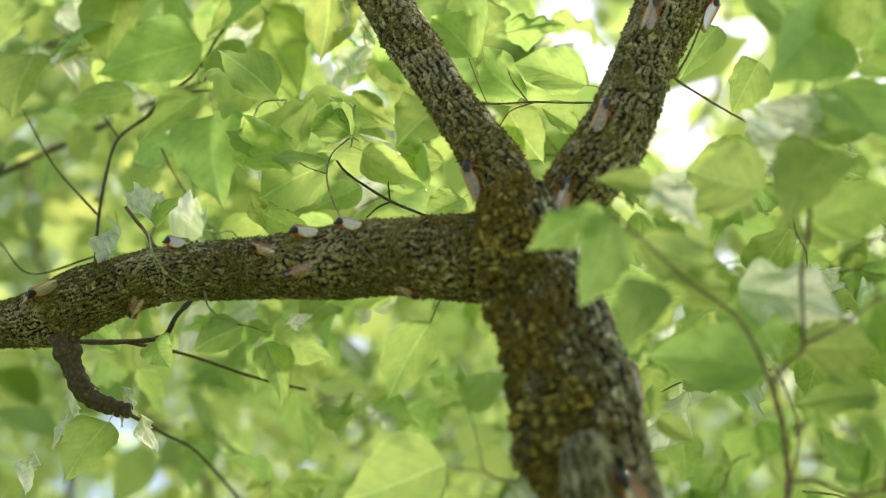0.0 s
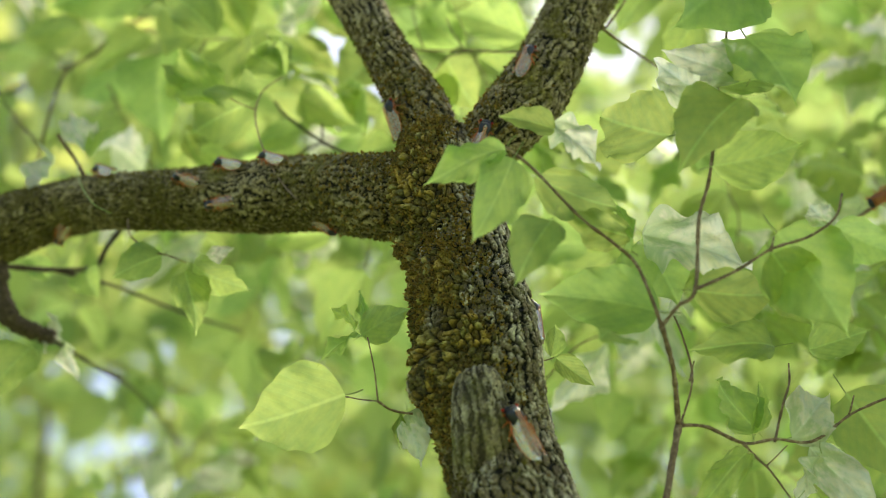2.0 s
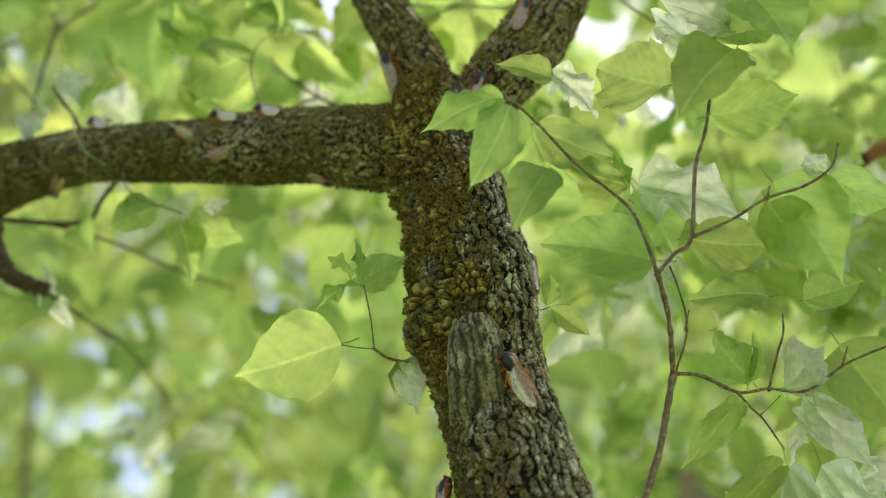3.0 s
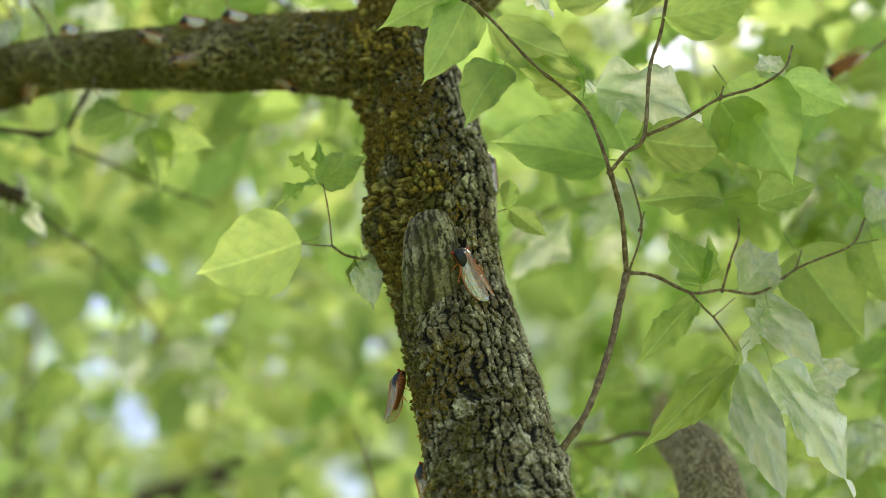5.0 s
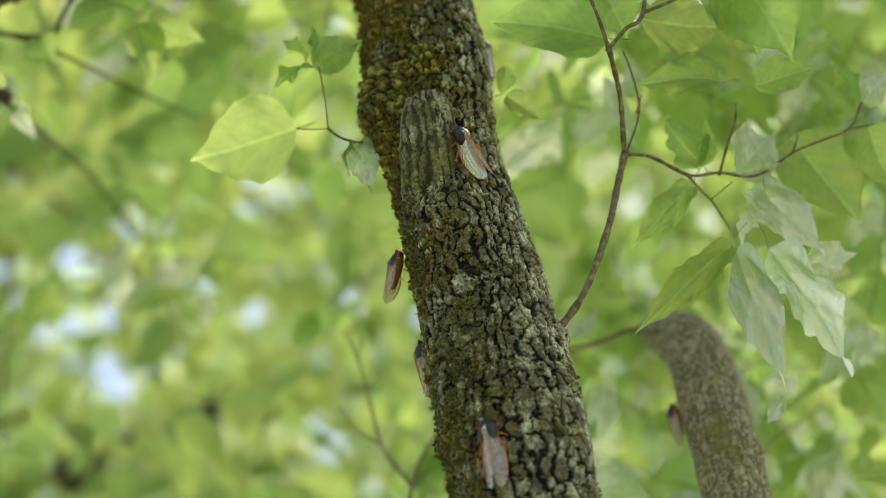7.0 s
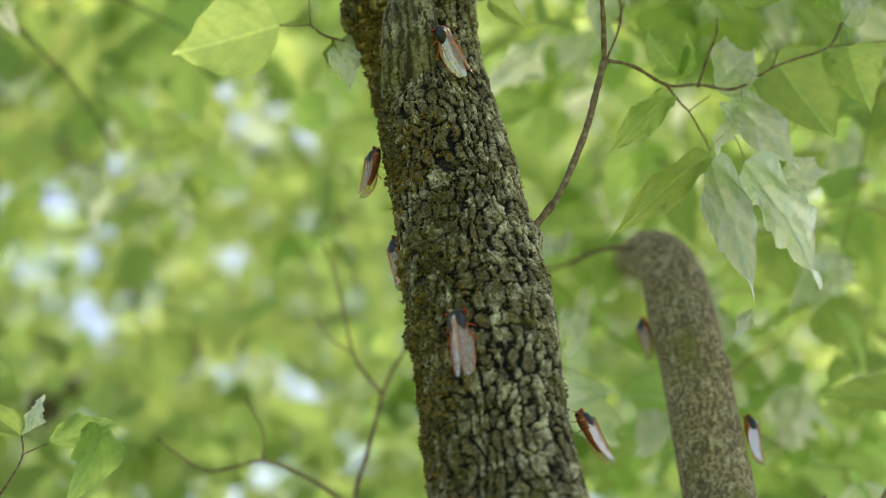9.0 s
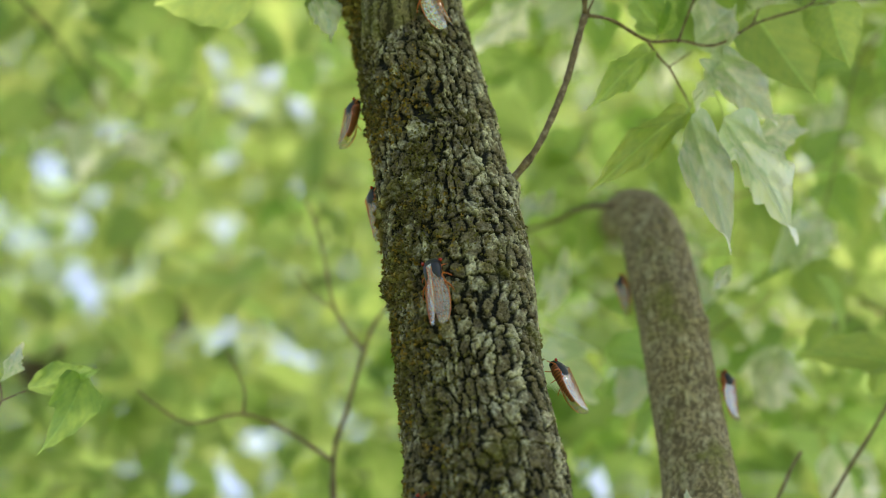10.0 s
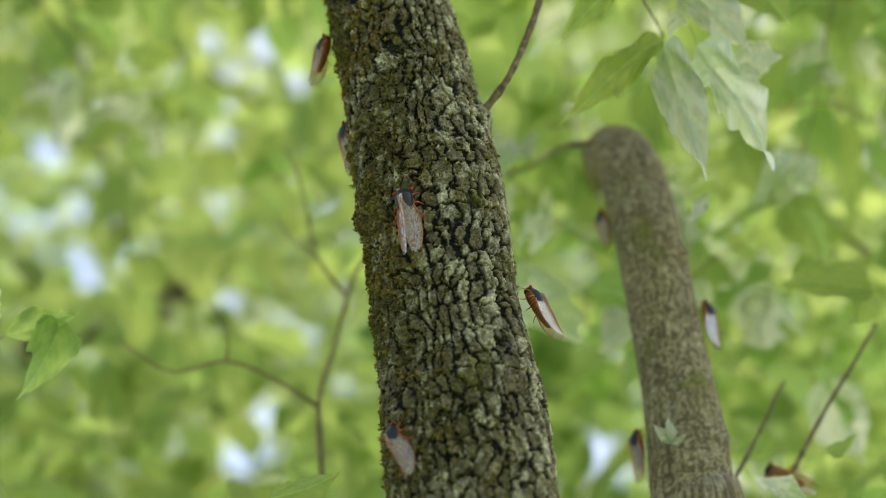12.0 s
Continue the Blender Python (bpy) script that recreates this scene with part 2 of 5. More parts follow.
def cells(u, v, nu):
    """For a jittered grid that repeats after nu in u: distances to the nearest and second nearest point, the nearest cell's number, and the way from its point."""
    iu, iv = np.floor(u), np.floor(v)
    f1, f2, num = np.full(u.shape, 9.0), np.full(u.shape, 9.0), np.zeros(u.shape)
    ou, ov = np.zeros(u.shape), np.zeros(u.shape)
    for du in (-1, 0, 1):
        for dv in (-1, 0, 1):
            cu, cv = iu + du, iv + dv
            w = np.mod(cu, nu)
            xu = u - (cu + 0.5 + 0.75 * (hashed(w, cv, 1) - 0.5))
            xv = v - (cv + 0.5 + 0.85 * (hashed(w, cv, 2) - 0.5))
            d = np.hypot(xu, xv)
            near = d < f1
            f2 = np.where(near, f1, np.minimum(f2, d))
            num = np.where(near, hashed(w, cv, 3), num)
            ou, ov = np.where(near, xu, ou), np.where(near, xv, ov)
            f1 = np.minimum(f1, d)
    return f1, f2, num, ou, ov


def plates(u, v, nu):
    """Long furrows that part columns of plates, and joints across each column: distances to the furrow and to the joint, the plate's number, and the way from its middle."""
    col = np.floor(u)
    w = np.mod(col, nu)
    fu = u - col
    vv = v + 7.0 * hashed(w, 3, 4) + 0.7 * (fu - 0.5) * (hashed(w, 1, 9) - 0.5)
    row = np.floor(vv)
    f1, f2, num, n1, n2, ov = np.full(u.shape, 9.0), np.full(u.shape, 9.0), np.zeros(u.shape), row * 0, row * 0, np.zeros(u.shape)
    for dv in (-1, 0, 1):
        c = row + dv
        x = vv - (c + 0.5 + 0.8 * (hashed(w, c, 1) - 0.5))
        d = np.abs(x)
        near, second = d < f1, (d >= f1) & (d < f2)
        f2 = np.where(near, f1, np.minimum(f2, d))
        n2 = np.where(near, n1, np.where(second, c, n2))
        n1 = np.where(near, c, n1)
        num = np.where(near, hashed(w, c, 3), num)
        ov = np.where(near, x, ov)
        f1 = np.minimum(f1, d)
    shut = np.where(hashed(w, n1 + n2, 8) < 0.25, 0.12, 0.0)
    return np.minimum(fu, 1 - fu), (f2 - f1) / 2 + shut, num, fu - 0.5, ov


def waves(p, freq, seed):
    """Smooth noise from -1 to 1 as a sum of skewed sines."""
    rs = np.random.RandomState(seed)
    out = np.zeros(len(p))
    for _ in range(14):
        k = rs.normal(size=3)
        k *= freq * rs.uniform(0.6, 1.7) / np.linalg.norm(k)
        out += np.sin(p @ k + rs.uniform(0, 6.28))
    return out / 3.7


def frames_along(c):
    """Two unit vectors across each point of a line, without twist."""
    tan = np.gradient(c, axis=0)
    tan /= np.linalg.norm(tan, axis=1)[:, None]
    n = np.cross(tan[0], (0.3, 0.9, 0.2))
    ns = []
    for q in tan:
        n = n - q * n.dot(q)
        n = n / np.linalg.norm(n)
        ns.append(n.copy())
    ns = np.array(ns)
    return ns, np.cross(tan, ns)


def bark_tube(name, rings, mat, parent, fine_from, step=0.0007, across=0.0007, plate=(0.0054, 0.0086), depth=0.0034, lumps=0.0014, seed=1, label="", bumps=(), flank=0.0, crisp=False, moss=None):
    """A limb through rings of x, y, z, radius, with raised, tilted bark plates; fine from ring number fine_from on. bumps: place, reach, height. moss: gives the cover of moss cushions (0 to 1)."""
    n = len(rings) - 1
    dense = np.linspace(0, n, 60 * n)
    pts = spline(rings, dense)
    run = np.concatenate([[0], np.cumsum(np.linalg.norm(np.diff(pts[:, :3], axis=0), axis=1))])
    s0 = np.interp(fine_from, dense, run)
    ss = np.concatenate([np.arange(0, s0, 0.02), np.arange(s0, run[-1], step)])
    p = spline(rings, np.interp(ss, run, dense))
    c, r = p[:, :3], p[:, 3]
    n1, n2 = frames_along(c)
    mean_r = np.mean(r[ss >= s0])
    m = int(2 * math.pi * mean_r / across)
    ang = np.linspace(0, 2 * math.pi, m, endpoint=False)
    dirs = n1[:, None] * np.cos(ang)[None, :, None] + n2[:, None] * np.sin(ang)[None, :, None]
    base = (c[:, None] + dirs * r[:, None, None]).reshape(-1, 3)
    out = dirs.reshape(-1, 3)
    for place, reach, height in bumps:
        d2 = ((base - np.array(place)) ** 2).sum(1)
        base = base + out * (height * np.exp(-d2 / reach ** 2))[:, None]
    along = np.repeat(ss, m)
    nu = max(6, round(2 * math.pi * mean_r / plate[0]))
    k = 1.6 / plate[0]
    u = np.tile(ang / (2 * math.pi) * nu, len(ss)) + 0.42 * waves(base, 0.45 * k, seed) + 0.17 * waves(base, 1.6 * k, seed + 11) + 0.06 * waves(base, 6 * k, seed + 1)
    v = along / plate[1] + 0.25 * waves(base, 0.9 * k, seed + 5) + 0.10 * waves(base, 4.5 * k, seed + 6)
    if crisp:
        f1, f2, num, ou, ov = cells(u, v, nu)
        g1, g2, gnum, gu, gv = cells(u * 3.0 + 0.3 * waves(base, 7 * k, seed + 7), v * 2.6 + 3.3 + 0.3 * waves(base, 7 * k, seed + 17), nu * 3)
        ragged = 0.16 * (gnum - 0.5) + 0.05 * waves(base, 15 * k, seed + 8)
        wide = -0.005 + 0.20 * np.clip(np.abs(ou) * 1.6 - np.abs(ov) * 0.5, 0, 0.8) * np.clip(0.8 + 0.7 * waves(base, 0.8 * k, seed + 12), 0.1, 1.5)
        top = np.clip((f2 - f1 - wide + ragged) / 0.15, 0, 1)
        grain = 0.24
    else:
        cut_u, cut_v, num, ou, ov = plates(u, v, nu)
        g1, g2, gnum, gu, gv = cells(u * 3.0 + 0.3 * waves(base, 7 * k, seed + 7), v * 2.6 + 3.3 + 0.3 * waves(base, 7 * k, seed + 17), nu * 3)
        ragged = 0.20 * (gnum - 0.5) + 0.05 * waves(base, 15 * k, seed + 8)
        furrow = np.clip((cut_u - 0.06 - 0.06 * waves(base, 1.2 * k, seed + 12) + ragged) / 0.09, 0, 1)
        joint = np.clip((cut_v - 0.02 + ragged) / 0.08, 0, 1)
        top = np.minimum(furrow, joint)
        grain = 0.26
    lift = 0.62 + 0.38 * num + 0.7 * (ou * (hashed(num, 1, 5) - 0.5) + ov * (hashed(num, 2, 6) - 0.85))
    e2 = np.clip((g2 - g1 - 0.02) / 0.14, 0, 1)
    chip = e2 * (0.35 + gnum) + 0.9 * (gu * (hashed(gnum, 3, 5) - 0.5) + gv * (hashed(gnum, 4, 6) - 0.5))
    d = depth * (top * lift - 0.6) + depth * grain * top * (chip - 0.5)
    d += lumps * waves(base, 55, seed + 9) + 0.07 * depth * waves(base, 1700, seed + 3) + 0.08 * depth * waves(base, 3800, seed + 4)
    cover, cushion, mtone = np.zeros(len(d)), np.zeros(len(d)), np.zeros(len(d))
    if moss:
        cover = moss(base, out)
        nm = round(2 * math.pi * mean_r / 0.0042)
        m1, m2, mtone, mu, mv = cells(np.tile(ang / (2 * math.pi) * nm, len(ss)) + 0.35 * waves(base, 400, seed + 31), along / 0.0042 + 0.35 * waves(base, 400, seed + 32), nm)
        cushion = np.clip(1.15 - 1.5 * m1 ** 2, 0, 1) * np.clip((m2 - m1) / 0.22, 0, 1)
        lump = 0.0046 * cushion * (0.35 + 0.9 * mtone) - 0.0014 + 0.0012 * waves(base, 210, seed + 33) + 0.00022 * waves(base, 3000, seed + 34) + 0.0002 * waves(base, 6000, seed + 35)
        d = d * (1 - 0.8 * cover) + cover * lump
    co = base + out * d[:, None]
    idx = np.arange(len(ss) * m).reshape(len(ss), m)
    a, b = idx[:-1], idx[1:]
    faces = np.stack([a, np.roll(a, -1, 1), np.roll(b, -1, 1), b], -1).reshape(-1, 4)
    ends = [list(map(int, idx[0][::-1])), list(map(int, idx[-1]))]
    ob = arrays(name, co.tolist(), faces.tolist() + ends, mat, parent, label)
    if crisp:
        ob.data.polygons.foreach_set("use_smooth", np.zeros(len(ob.data.polygons), bool))
    # flank raises the tone towards +x, so the bark is paler on that side
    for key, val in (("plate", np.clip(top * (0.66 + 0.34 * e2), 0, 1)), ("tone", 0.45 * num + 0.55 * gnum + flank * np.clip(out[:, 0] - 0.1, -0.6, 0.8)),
            ("cover", cover), ("cushion", cushion), ("moss_tone", mtone)):
        at = ob.data.attributes.new(key, "FLOAT", "POINT")
        at.data.foreach_set("value", val.astype(np.float32))
    return ob, co, out, top


def tufts(name, co, out, weight, count, size, mat, parent, seed, label):
    """Moss: little leaning blades standing out of a surface where weight (0 to 1) allows, one mesh of uncountable pieces."""
    rs = np.random.RandomState(seed)
    keep = np.flatnonzero(rs.uniform(size=len(co)) < weight)
    pick = rs.choice(keep, count)
    blades = 5
    p = np.repeat(co[pick], blades, 0) + rs.normal(size=(count * blades, 3)) * size * 0.3
    o = np.repeat(out[pick], blades, 0) + rs.normal(size=(count * blades, 3)) * 0.75
    o /= np.linalg.norm(o, axis=1)[:, None]
    x = np.cross(o, rs.normal(size=o.shape))
    x /= np.linalg.norm(x, axis=1)[:, None]
    z = np.cross(o, x)
    ln = size * rs.uniform(0.45, 1.25, (len(p), 1))
    w = ln * 0.30
    p = p - o * ln * 0.25
    v = np.stack([p - x * w, p + x * w, p + o * ln * 0.6 + x * w * 0.9 + z * w * 0.5, p + o * ln, p + o * ln * 0.6 - x * w * 0.9 + z * w * 0.5], 1).reshape(-1, 3)
    i = np.arange(len(p)) * 5
    faces = np.concatenate([np.stack([i, i + 1, i + 2], 1), np.stack([i, i + 2, i + 4], 1), np.stack([i + 4, i + 2, i + 3], 1)])
    ob = arrays(name, v.tolist(), faces.tolist(), mat, parent, label)
    return tagged(ob, kind="stuff")


def stem_mesh(verts, faces, pts, r0, r1, sides=7, seed=0, knots=0.12):
    """Adds a tapering stem through pts to the lists."""
    n = len(pts) - 1
    k = max(6, 8 * n)
    q = spline([tuple(p) for p in pts], np.linspace(0, n, k))
    n1, n2 = frames_along(q)
    rs = np.random.RandomState(seed)
    rad = np.linspace(r0, r1, k) * (1 + knots * rs.uniform(-1, 1.4, k))
    b0 = len(verts)
    for i in range(k):
        for j in range(sides):
            a = 2 * math.pi * j / sides
            verts.append(tuple(q[i] + rad[i] * (n1[i] * math.cos(a) + n2[i] * math.sin(a))))
    for i in range(k - 1):
        for j in range(sides):
            j2 = (j + 1) % sides
            faces.append((b0 + i * sides + j, b0 + i * sides + j2, b0 + (i + 1) * sides + j2, b0 + (i + 1) * sides + j))
    faces.append(tuple(b0 + j for j in reversed(range(sides))))
    faces.append(tuple(b0 + (k - 1) * sides + j for j in range(sides)))


def twig(parent, stems, label="", mat=None, name="twig", stout=1.0):
    """One twig part out of stems: each a list of points, a first and a last radius."""
    verts, faces = [], []
    for i, (pts, r0, r1) in enumerate(stems):
        stem_mesh(verts, faces, pts, 0.57 * stout * r0, 0.70 * stout * r1, sides=8, seed=i + 3, knots=0.16)
        if i and r0 < 0.003:
            joint = Vector(pts[0])
            way = (Vector(pts[1]) - joint).normalized()
            stem_mesh(verts, faces, [joint - way * r0, joint + way * 0.3 * r0, joint + way * 1.6 * r0], 0.5 * r0, 0.6 * r0, sides=8, seed=i + 50, knots=0.5)
    return arrays(name, verts, faces, mat or TWIG, parent, label)


def leaf_mesh(name, mat, fold=0.15, droop=0.15, wave=0.04, curl=0.0, broad=0.0, seed=0, crease=0.0, twist=0.0):
    """A leaf of length 1 along y and width 1, with its stalk and drawn-out tip; the blade folds at the midrib, waves at the rim, and bulges between its veins."""
    rs = np.random.RandomState(seed)
    nu, nv = 16, 30
    ph = rs.uniform(0, 6.28, 8)
    verts, faces, uvs = [], [], []
    for j in range(nv + 1):
        v = j / nv
        w = 0.5 * math.sin(math.pi * min(1, v * 1.04) ** (0.72 - broad)) ** 0.85 if v < 0.96 else 0.0
        w = max(w * (1 - 0.30 * max(0, v - 0.66) / 0.34), 0.05 * (1.0 - v) / 0.12 if v > 0.88 else 0, 0.004)
        w *= 1 + 0.05 * math.sin(9 * v + ph[4])
        for i in range(nu + 1):
            u = 2 * i / nu - 1
            side_ = 1 if u > 0 else 0
            rim = abs(u) ** 2
            z = fold * abs(u) * w * 2 - droop * (v - 0.35) ** 2 * 1.6 + rim * wave * (math.sin(11 * v + ph[0] + 2 * side_) + 0.6 * math.sin(23 * v + ph[1] * (2 - side_)))
            z -= curl * rim * w * 2.2 * (1 if side_ else 0.4)
            lobe = v - 0.55 * (abs(u) * w) ** 1.3 * 1.6
            z += 0.010 * math.sin(2 * math.pi * 7.5 * lobe + 1.5) * abs(u) * w * 2
            z += crease * abs(u) * (math.sin(14 * lobe + ph[5] + 2 * side_) + 0.7 * math.sin(29 * lobe + ph[6] + side_) + 0.4 * math.sin(9 * u + ph[7])) * w * 2
            x = u * w * (1 - 0.35 * curl * abs(u)) + 0.04 * math.sin(3 * v + ph[2])
            x += 0.012 * rim * math.sin(31 * v + ph[3])
            turn_ = twist * (v - 0.2)
            x, z = x * math.cos(turn_) - z * math.sin(turn_), x * math.sin(turn_) + z * math.cos(turn_)
            verts.append((x, v, z))
            uvs.append((0.5 + u * w, v))
    for j in range(nv):
        for i in range(nu):
            a = j * (nu + 1) + i
            faces.append((a, a + 1, a + nu + 2, a + nu + 1))
    blade = len(faces)
    stem_mesh(verts, faces, [(0, -0.17, 0.05), (0, -0.08, 0.012), verts[nu // 2][:3]], 0.010, 0.008, 5, 1, 0.0)
    me = bpy.data.meshes.new(name)
    me.from_pydata(verts, [], faces)
    me.materials.append(mat)
    me.materials.append(PETIOLE)
    lay = me.uv_layers.new(name="uv")
    for p in me.polygons:
        p.use_smooth = True
        p.material_index = 0 if p.index < blade else 1
        for li in p.loop_indices:
            vi = me.loops[li].vertex_index
            lay.data[li].uv = uvs[vi] if vi < len(uvs) else (0.5, 0.5)
    return me


LEAVES = {
    "flat": leaf_mesh("leaf_flat", LEAF, 0.14, 0.14, 0.030, 0.0, 0.0, 1, 0.015),
    "round": leaf_mesh("leaf_round", LEAF, 0.08, 0.10, 0.03, 0.0, 0.10, 2, 0.02),
    "droop": leaf_mesh("leaf_droop", LEAF, 0.22, 0.40, 0.06, 0.15, 0.0, 3, 0.03, 0.4),
    "curl": leaf_mesh("leaf_curl", LEAF, 0.28, 0.30, 0.09, 0.5, 0.05, 4, 0.05, 0.9),
    "young": leaf_mesh("leaf_young", LEAF_YOUNG, 0.08, 0.12, 0.025, 0.0, 0.0, 7, 0.012),
    "limp": leaf_mesh("leaf_limp", LEAF_YOUNG, 0.26, 0.50, 0.09, 0.3, 0.0, 8, 0.06, 0.8),
    "pale": leaf_mesh("leaf_pale", LEAF_PALE, 0.26, 0.24, 0.075, 0.25, 0.0, 5, 0.075, 0.6),
    "shrunk": leaf_mesh("leaf_shrunk", LEAF_PALE, 0.45, 0.35, 0.14, 0.7, 0.0, 6, 0.10, 1.2),
}
TO_EYE = Vector((0, -0.82, -0.57))


def leaf(parent, base, tip, wide=0.6, turn=0, shape="flat", tilt=0):
    """A leaf from base to tip; turn and tilt swing its face away from the open side below."""
    y = Vector(tip) - Vector(base)
    n = y.length
    y.normalize()
    z = TO_EYE - y * TO_EYE.dot(y)
    z.normalize()
    z = Matrix.Rotation(radians(turn), 3, y) @ z
    x = y.cross(z)
    m = Matrix((x, y, z)).transposed().to_4x4()
    m.translation = Vector(base)
    ob = new("leaf", LEAVES[shape])
    ob.parent = parent
    ob.matrix_basis = m @ Matrix.Diagonal((n * wide, n, n, 1))
    return ob


# ---- ground ----
def ground():
    m, b = material("grass_ground", (0.06, 0.1, 0.03), 0.95)
    n1, n2 = noise_at(m, 1.5, 6), noise_at(m, 40, 5)
    r = ramp(m, [(0.3, (0.045, 0.07, 0.02)), (0.55, (0.08, 0.12, 0.03)), (0.75, (0.13, 0.11, 0.06))])
    mix = mixed(m, 0.5, n1.outputs["Fac"], n2.outputs["Fac"])
    m.node_tree.links.new(mix, r.inputs[0])
    m.node_tree.links.new(r.outputs[0], b.inputs["Base Color"])
    bumped(m, b, n2.outputs["Fac"], 0.8, 0.02)
    bm = bmesh.new()
    bmesh.ops.create_grid(bm, x_segments=60, y_segments=60, size=400)
    for v in bm.verts:
        k = v.co.length / 400
        v.co.z = 0.03 * noise.noise(v.co * 0.4) * min(1, v.co.length / 15) + 1.5 * k * noise.noise(v.co * 0.01)
    g = part("ground", bm, m)
    tagged(g, "grassy ground under the trees", "ground", kind="structure")


ground()

# ---- the mossy dogwood ----
tree = new("dogwood_tree")
tagged(tree, "mossy dogwood tree with rough bark forking into three limbs", "tree")

TRUNK = [(0.335, 0.03, -0.05, 0.085), (0.30, 0.03, 0.35, 0.066), (0.245, 0.03, 0.9, 0.056), (0.1926, 0.0300, 1.5980, 0.0362), (0.1720, 0.0300, 1.6973, 0.0344),
    (0.1508, 0.0300, 1.7817, 0.0328), (0.1410, 0.0300, 1.8281, 0.0326), (0.1286, 0.0300, 1.8828, 0.0320),
    (0.1171, 0.0300, 1.9360, 0.0319), (0.1086, 0.0300, 1.9693, 0.0308), (0.0953, 0.0300, 2.0162, 0.0295),
    (0.0821, 0.0300, 2.0593, 0.0295), (0.0709, 0.0300, 2.1017, 0.0304), (0.0609, 0.0300, 2.1429, 0.0300),
    (0.0582, 0.0300, 2.1547, 0.0289), (0.0530, 0.0300, 2.1809, 0.0285), (0.0434, 0.0300, 2.2060, 0.0264),
    (0.0368, 0.0300, 2.2334, 0.0249), (0.0352, 0.0350, 2.2620, 0.0196)]
LIMB_LEFT = [(0.0438, 0.0350, 2.2300, 0.0204), (0.0125, 0.0500, 2.2334, 0.0234), (-0.0369, 0.0700, 2.2498, 0.0225),
    (-0.0883, 0.0900, 2.2572, 0.0202), (-0.1423, 0.1100, 2.2672, 0.0182), (-0.1814, 0.1300, 2.2794, 0.0174), (-0.2140, 0.1450, 2.2800, 0.0169),
    (-0.2451, 0.1600, 2.2778, 0.0202), (-0.2669, 0.1750, 2.2764, 0.0199), (-0.3123, 0.2000, 2.2863, 0.0140), (-0.4258, 0.2600, 2.3220, 0.0138)]
FORK_LEFT = [(0.0359, 0.0350, 2.2374, 0.0102), (0.0242, 0.0350, 2.2786, 0.0166), (0.0088, 0.0350, 2.3086, 0.0141), (-0.0110, 0.0350, 2.3444, 0.0136),
    (-0.0304, 0.0360, 2.3829, 0.0141), (-0.0522, 0.0360, 2.4274, 0.0145), (-0.0851, 0.0360, 2.4962, 0.0143), (-0.1491, 0.0300, 2.6511, 0.0121)]
FORK_RIGHT = [(0.0422, 0.0350, 2.2336, 0.0102), (0.0649, 0.0300, 2.2669, 0.0184), (0.0800, 0.0280, 2.2910, 0.0195), (0.0938, 0.0250, 2.3237, 0.0186),
    (0.1081, 0.0220, 2.3672, 0.0181), (0.1250, 0.0200, 2.4141, 0.0201), (0.1486, 0.0100, 2.4868, 0.0192), (0.1888, -0.0100, 2.6323, 0.0171)]


def trunk_moss(co, out):
    """Cushions thick below the fork and down one flank to the burl, in scraps lower down."""
    z = co[:, 2]
    high = np.clip((z - 2.055) / 0.05, 0, 1) * np.clip((2.40 - z) / 0.08, 0, 1)
    flank = np.clip(0.40 - 1.5 * out[:, 0], 0, 1)
    low = 0.55 * np.clip((z - 1.62) / 0.4, 0, 1) * np.clip(-1.5 * out[:, 0] - 0.35, 0, 1)
    return np.clip((1.25 * high * flank + low) * np.clip(0.85 + 0.55 * waves(co, 75, 61) + 0.4 * waves(co, 230, 62), 0, 1.2), 0, 1)


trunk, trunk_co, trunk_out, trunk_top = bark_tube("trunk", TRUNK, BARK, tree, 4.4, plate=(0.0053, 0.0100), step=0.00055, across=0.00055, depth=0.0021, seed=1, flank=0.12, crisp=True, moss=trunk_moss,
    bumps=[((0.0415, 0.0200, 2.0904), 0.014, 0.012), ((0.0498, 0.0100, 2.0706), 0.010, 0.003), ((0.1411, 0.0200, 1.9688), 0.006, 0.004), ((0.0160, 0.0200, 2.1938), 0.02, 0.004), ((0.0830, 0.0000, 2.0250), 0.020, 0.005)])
limb_left, limb_co, limb_out, limb_top = bark_tube("limb", LIMB_LEFT, BARK_LIMB, tree, 0, plate=(0.0034, 0.0062), depth=0.0015, lumps=0.0012, seed=2)
fork_left, fork_co, fork_out, fork_top = bark_tube("limb", FORK_LEFT, BARK_LIMB, tree, 0, plate=(0.0045, 0.008), depth=0.0018, lumps=0.001, seed=3)
fork_right, forkr_co, forkr_out, forkr_top = bark_tube("limb", FORK_RIGHT, BARK_LIMB, tree, 0, plate=(0.0045, 0.008), depth=0.0020, lumps=0.001, seed=4)
STUB = [(0.0800, 0.0420, 2.0180, 0.0140), (0.0768, 0.0250, 2.0380, 0.0152), (0.0730, 0.0100, 2.0530, 0.0152), (0.0695, 0.0030, 2.0650, 0.0145), (0.0675, 0.0012, 2.0750, 0.0138), (0.0666, 0.0008, 2.0815, 0.0126), (0.0662, 0.0010, 2.0835, 0.0100)]
stub, stub_co, stub_out, stub_top = bark_tube("stub", STUB, STUB_WOOD, tree, 0, step=0.00045, across=0.00045, plate=(0.0052, 0.013), depth=0.0013, lumps=0.0022, seed=8, label="weathered grey stub of a cut limb")


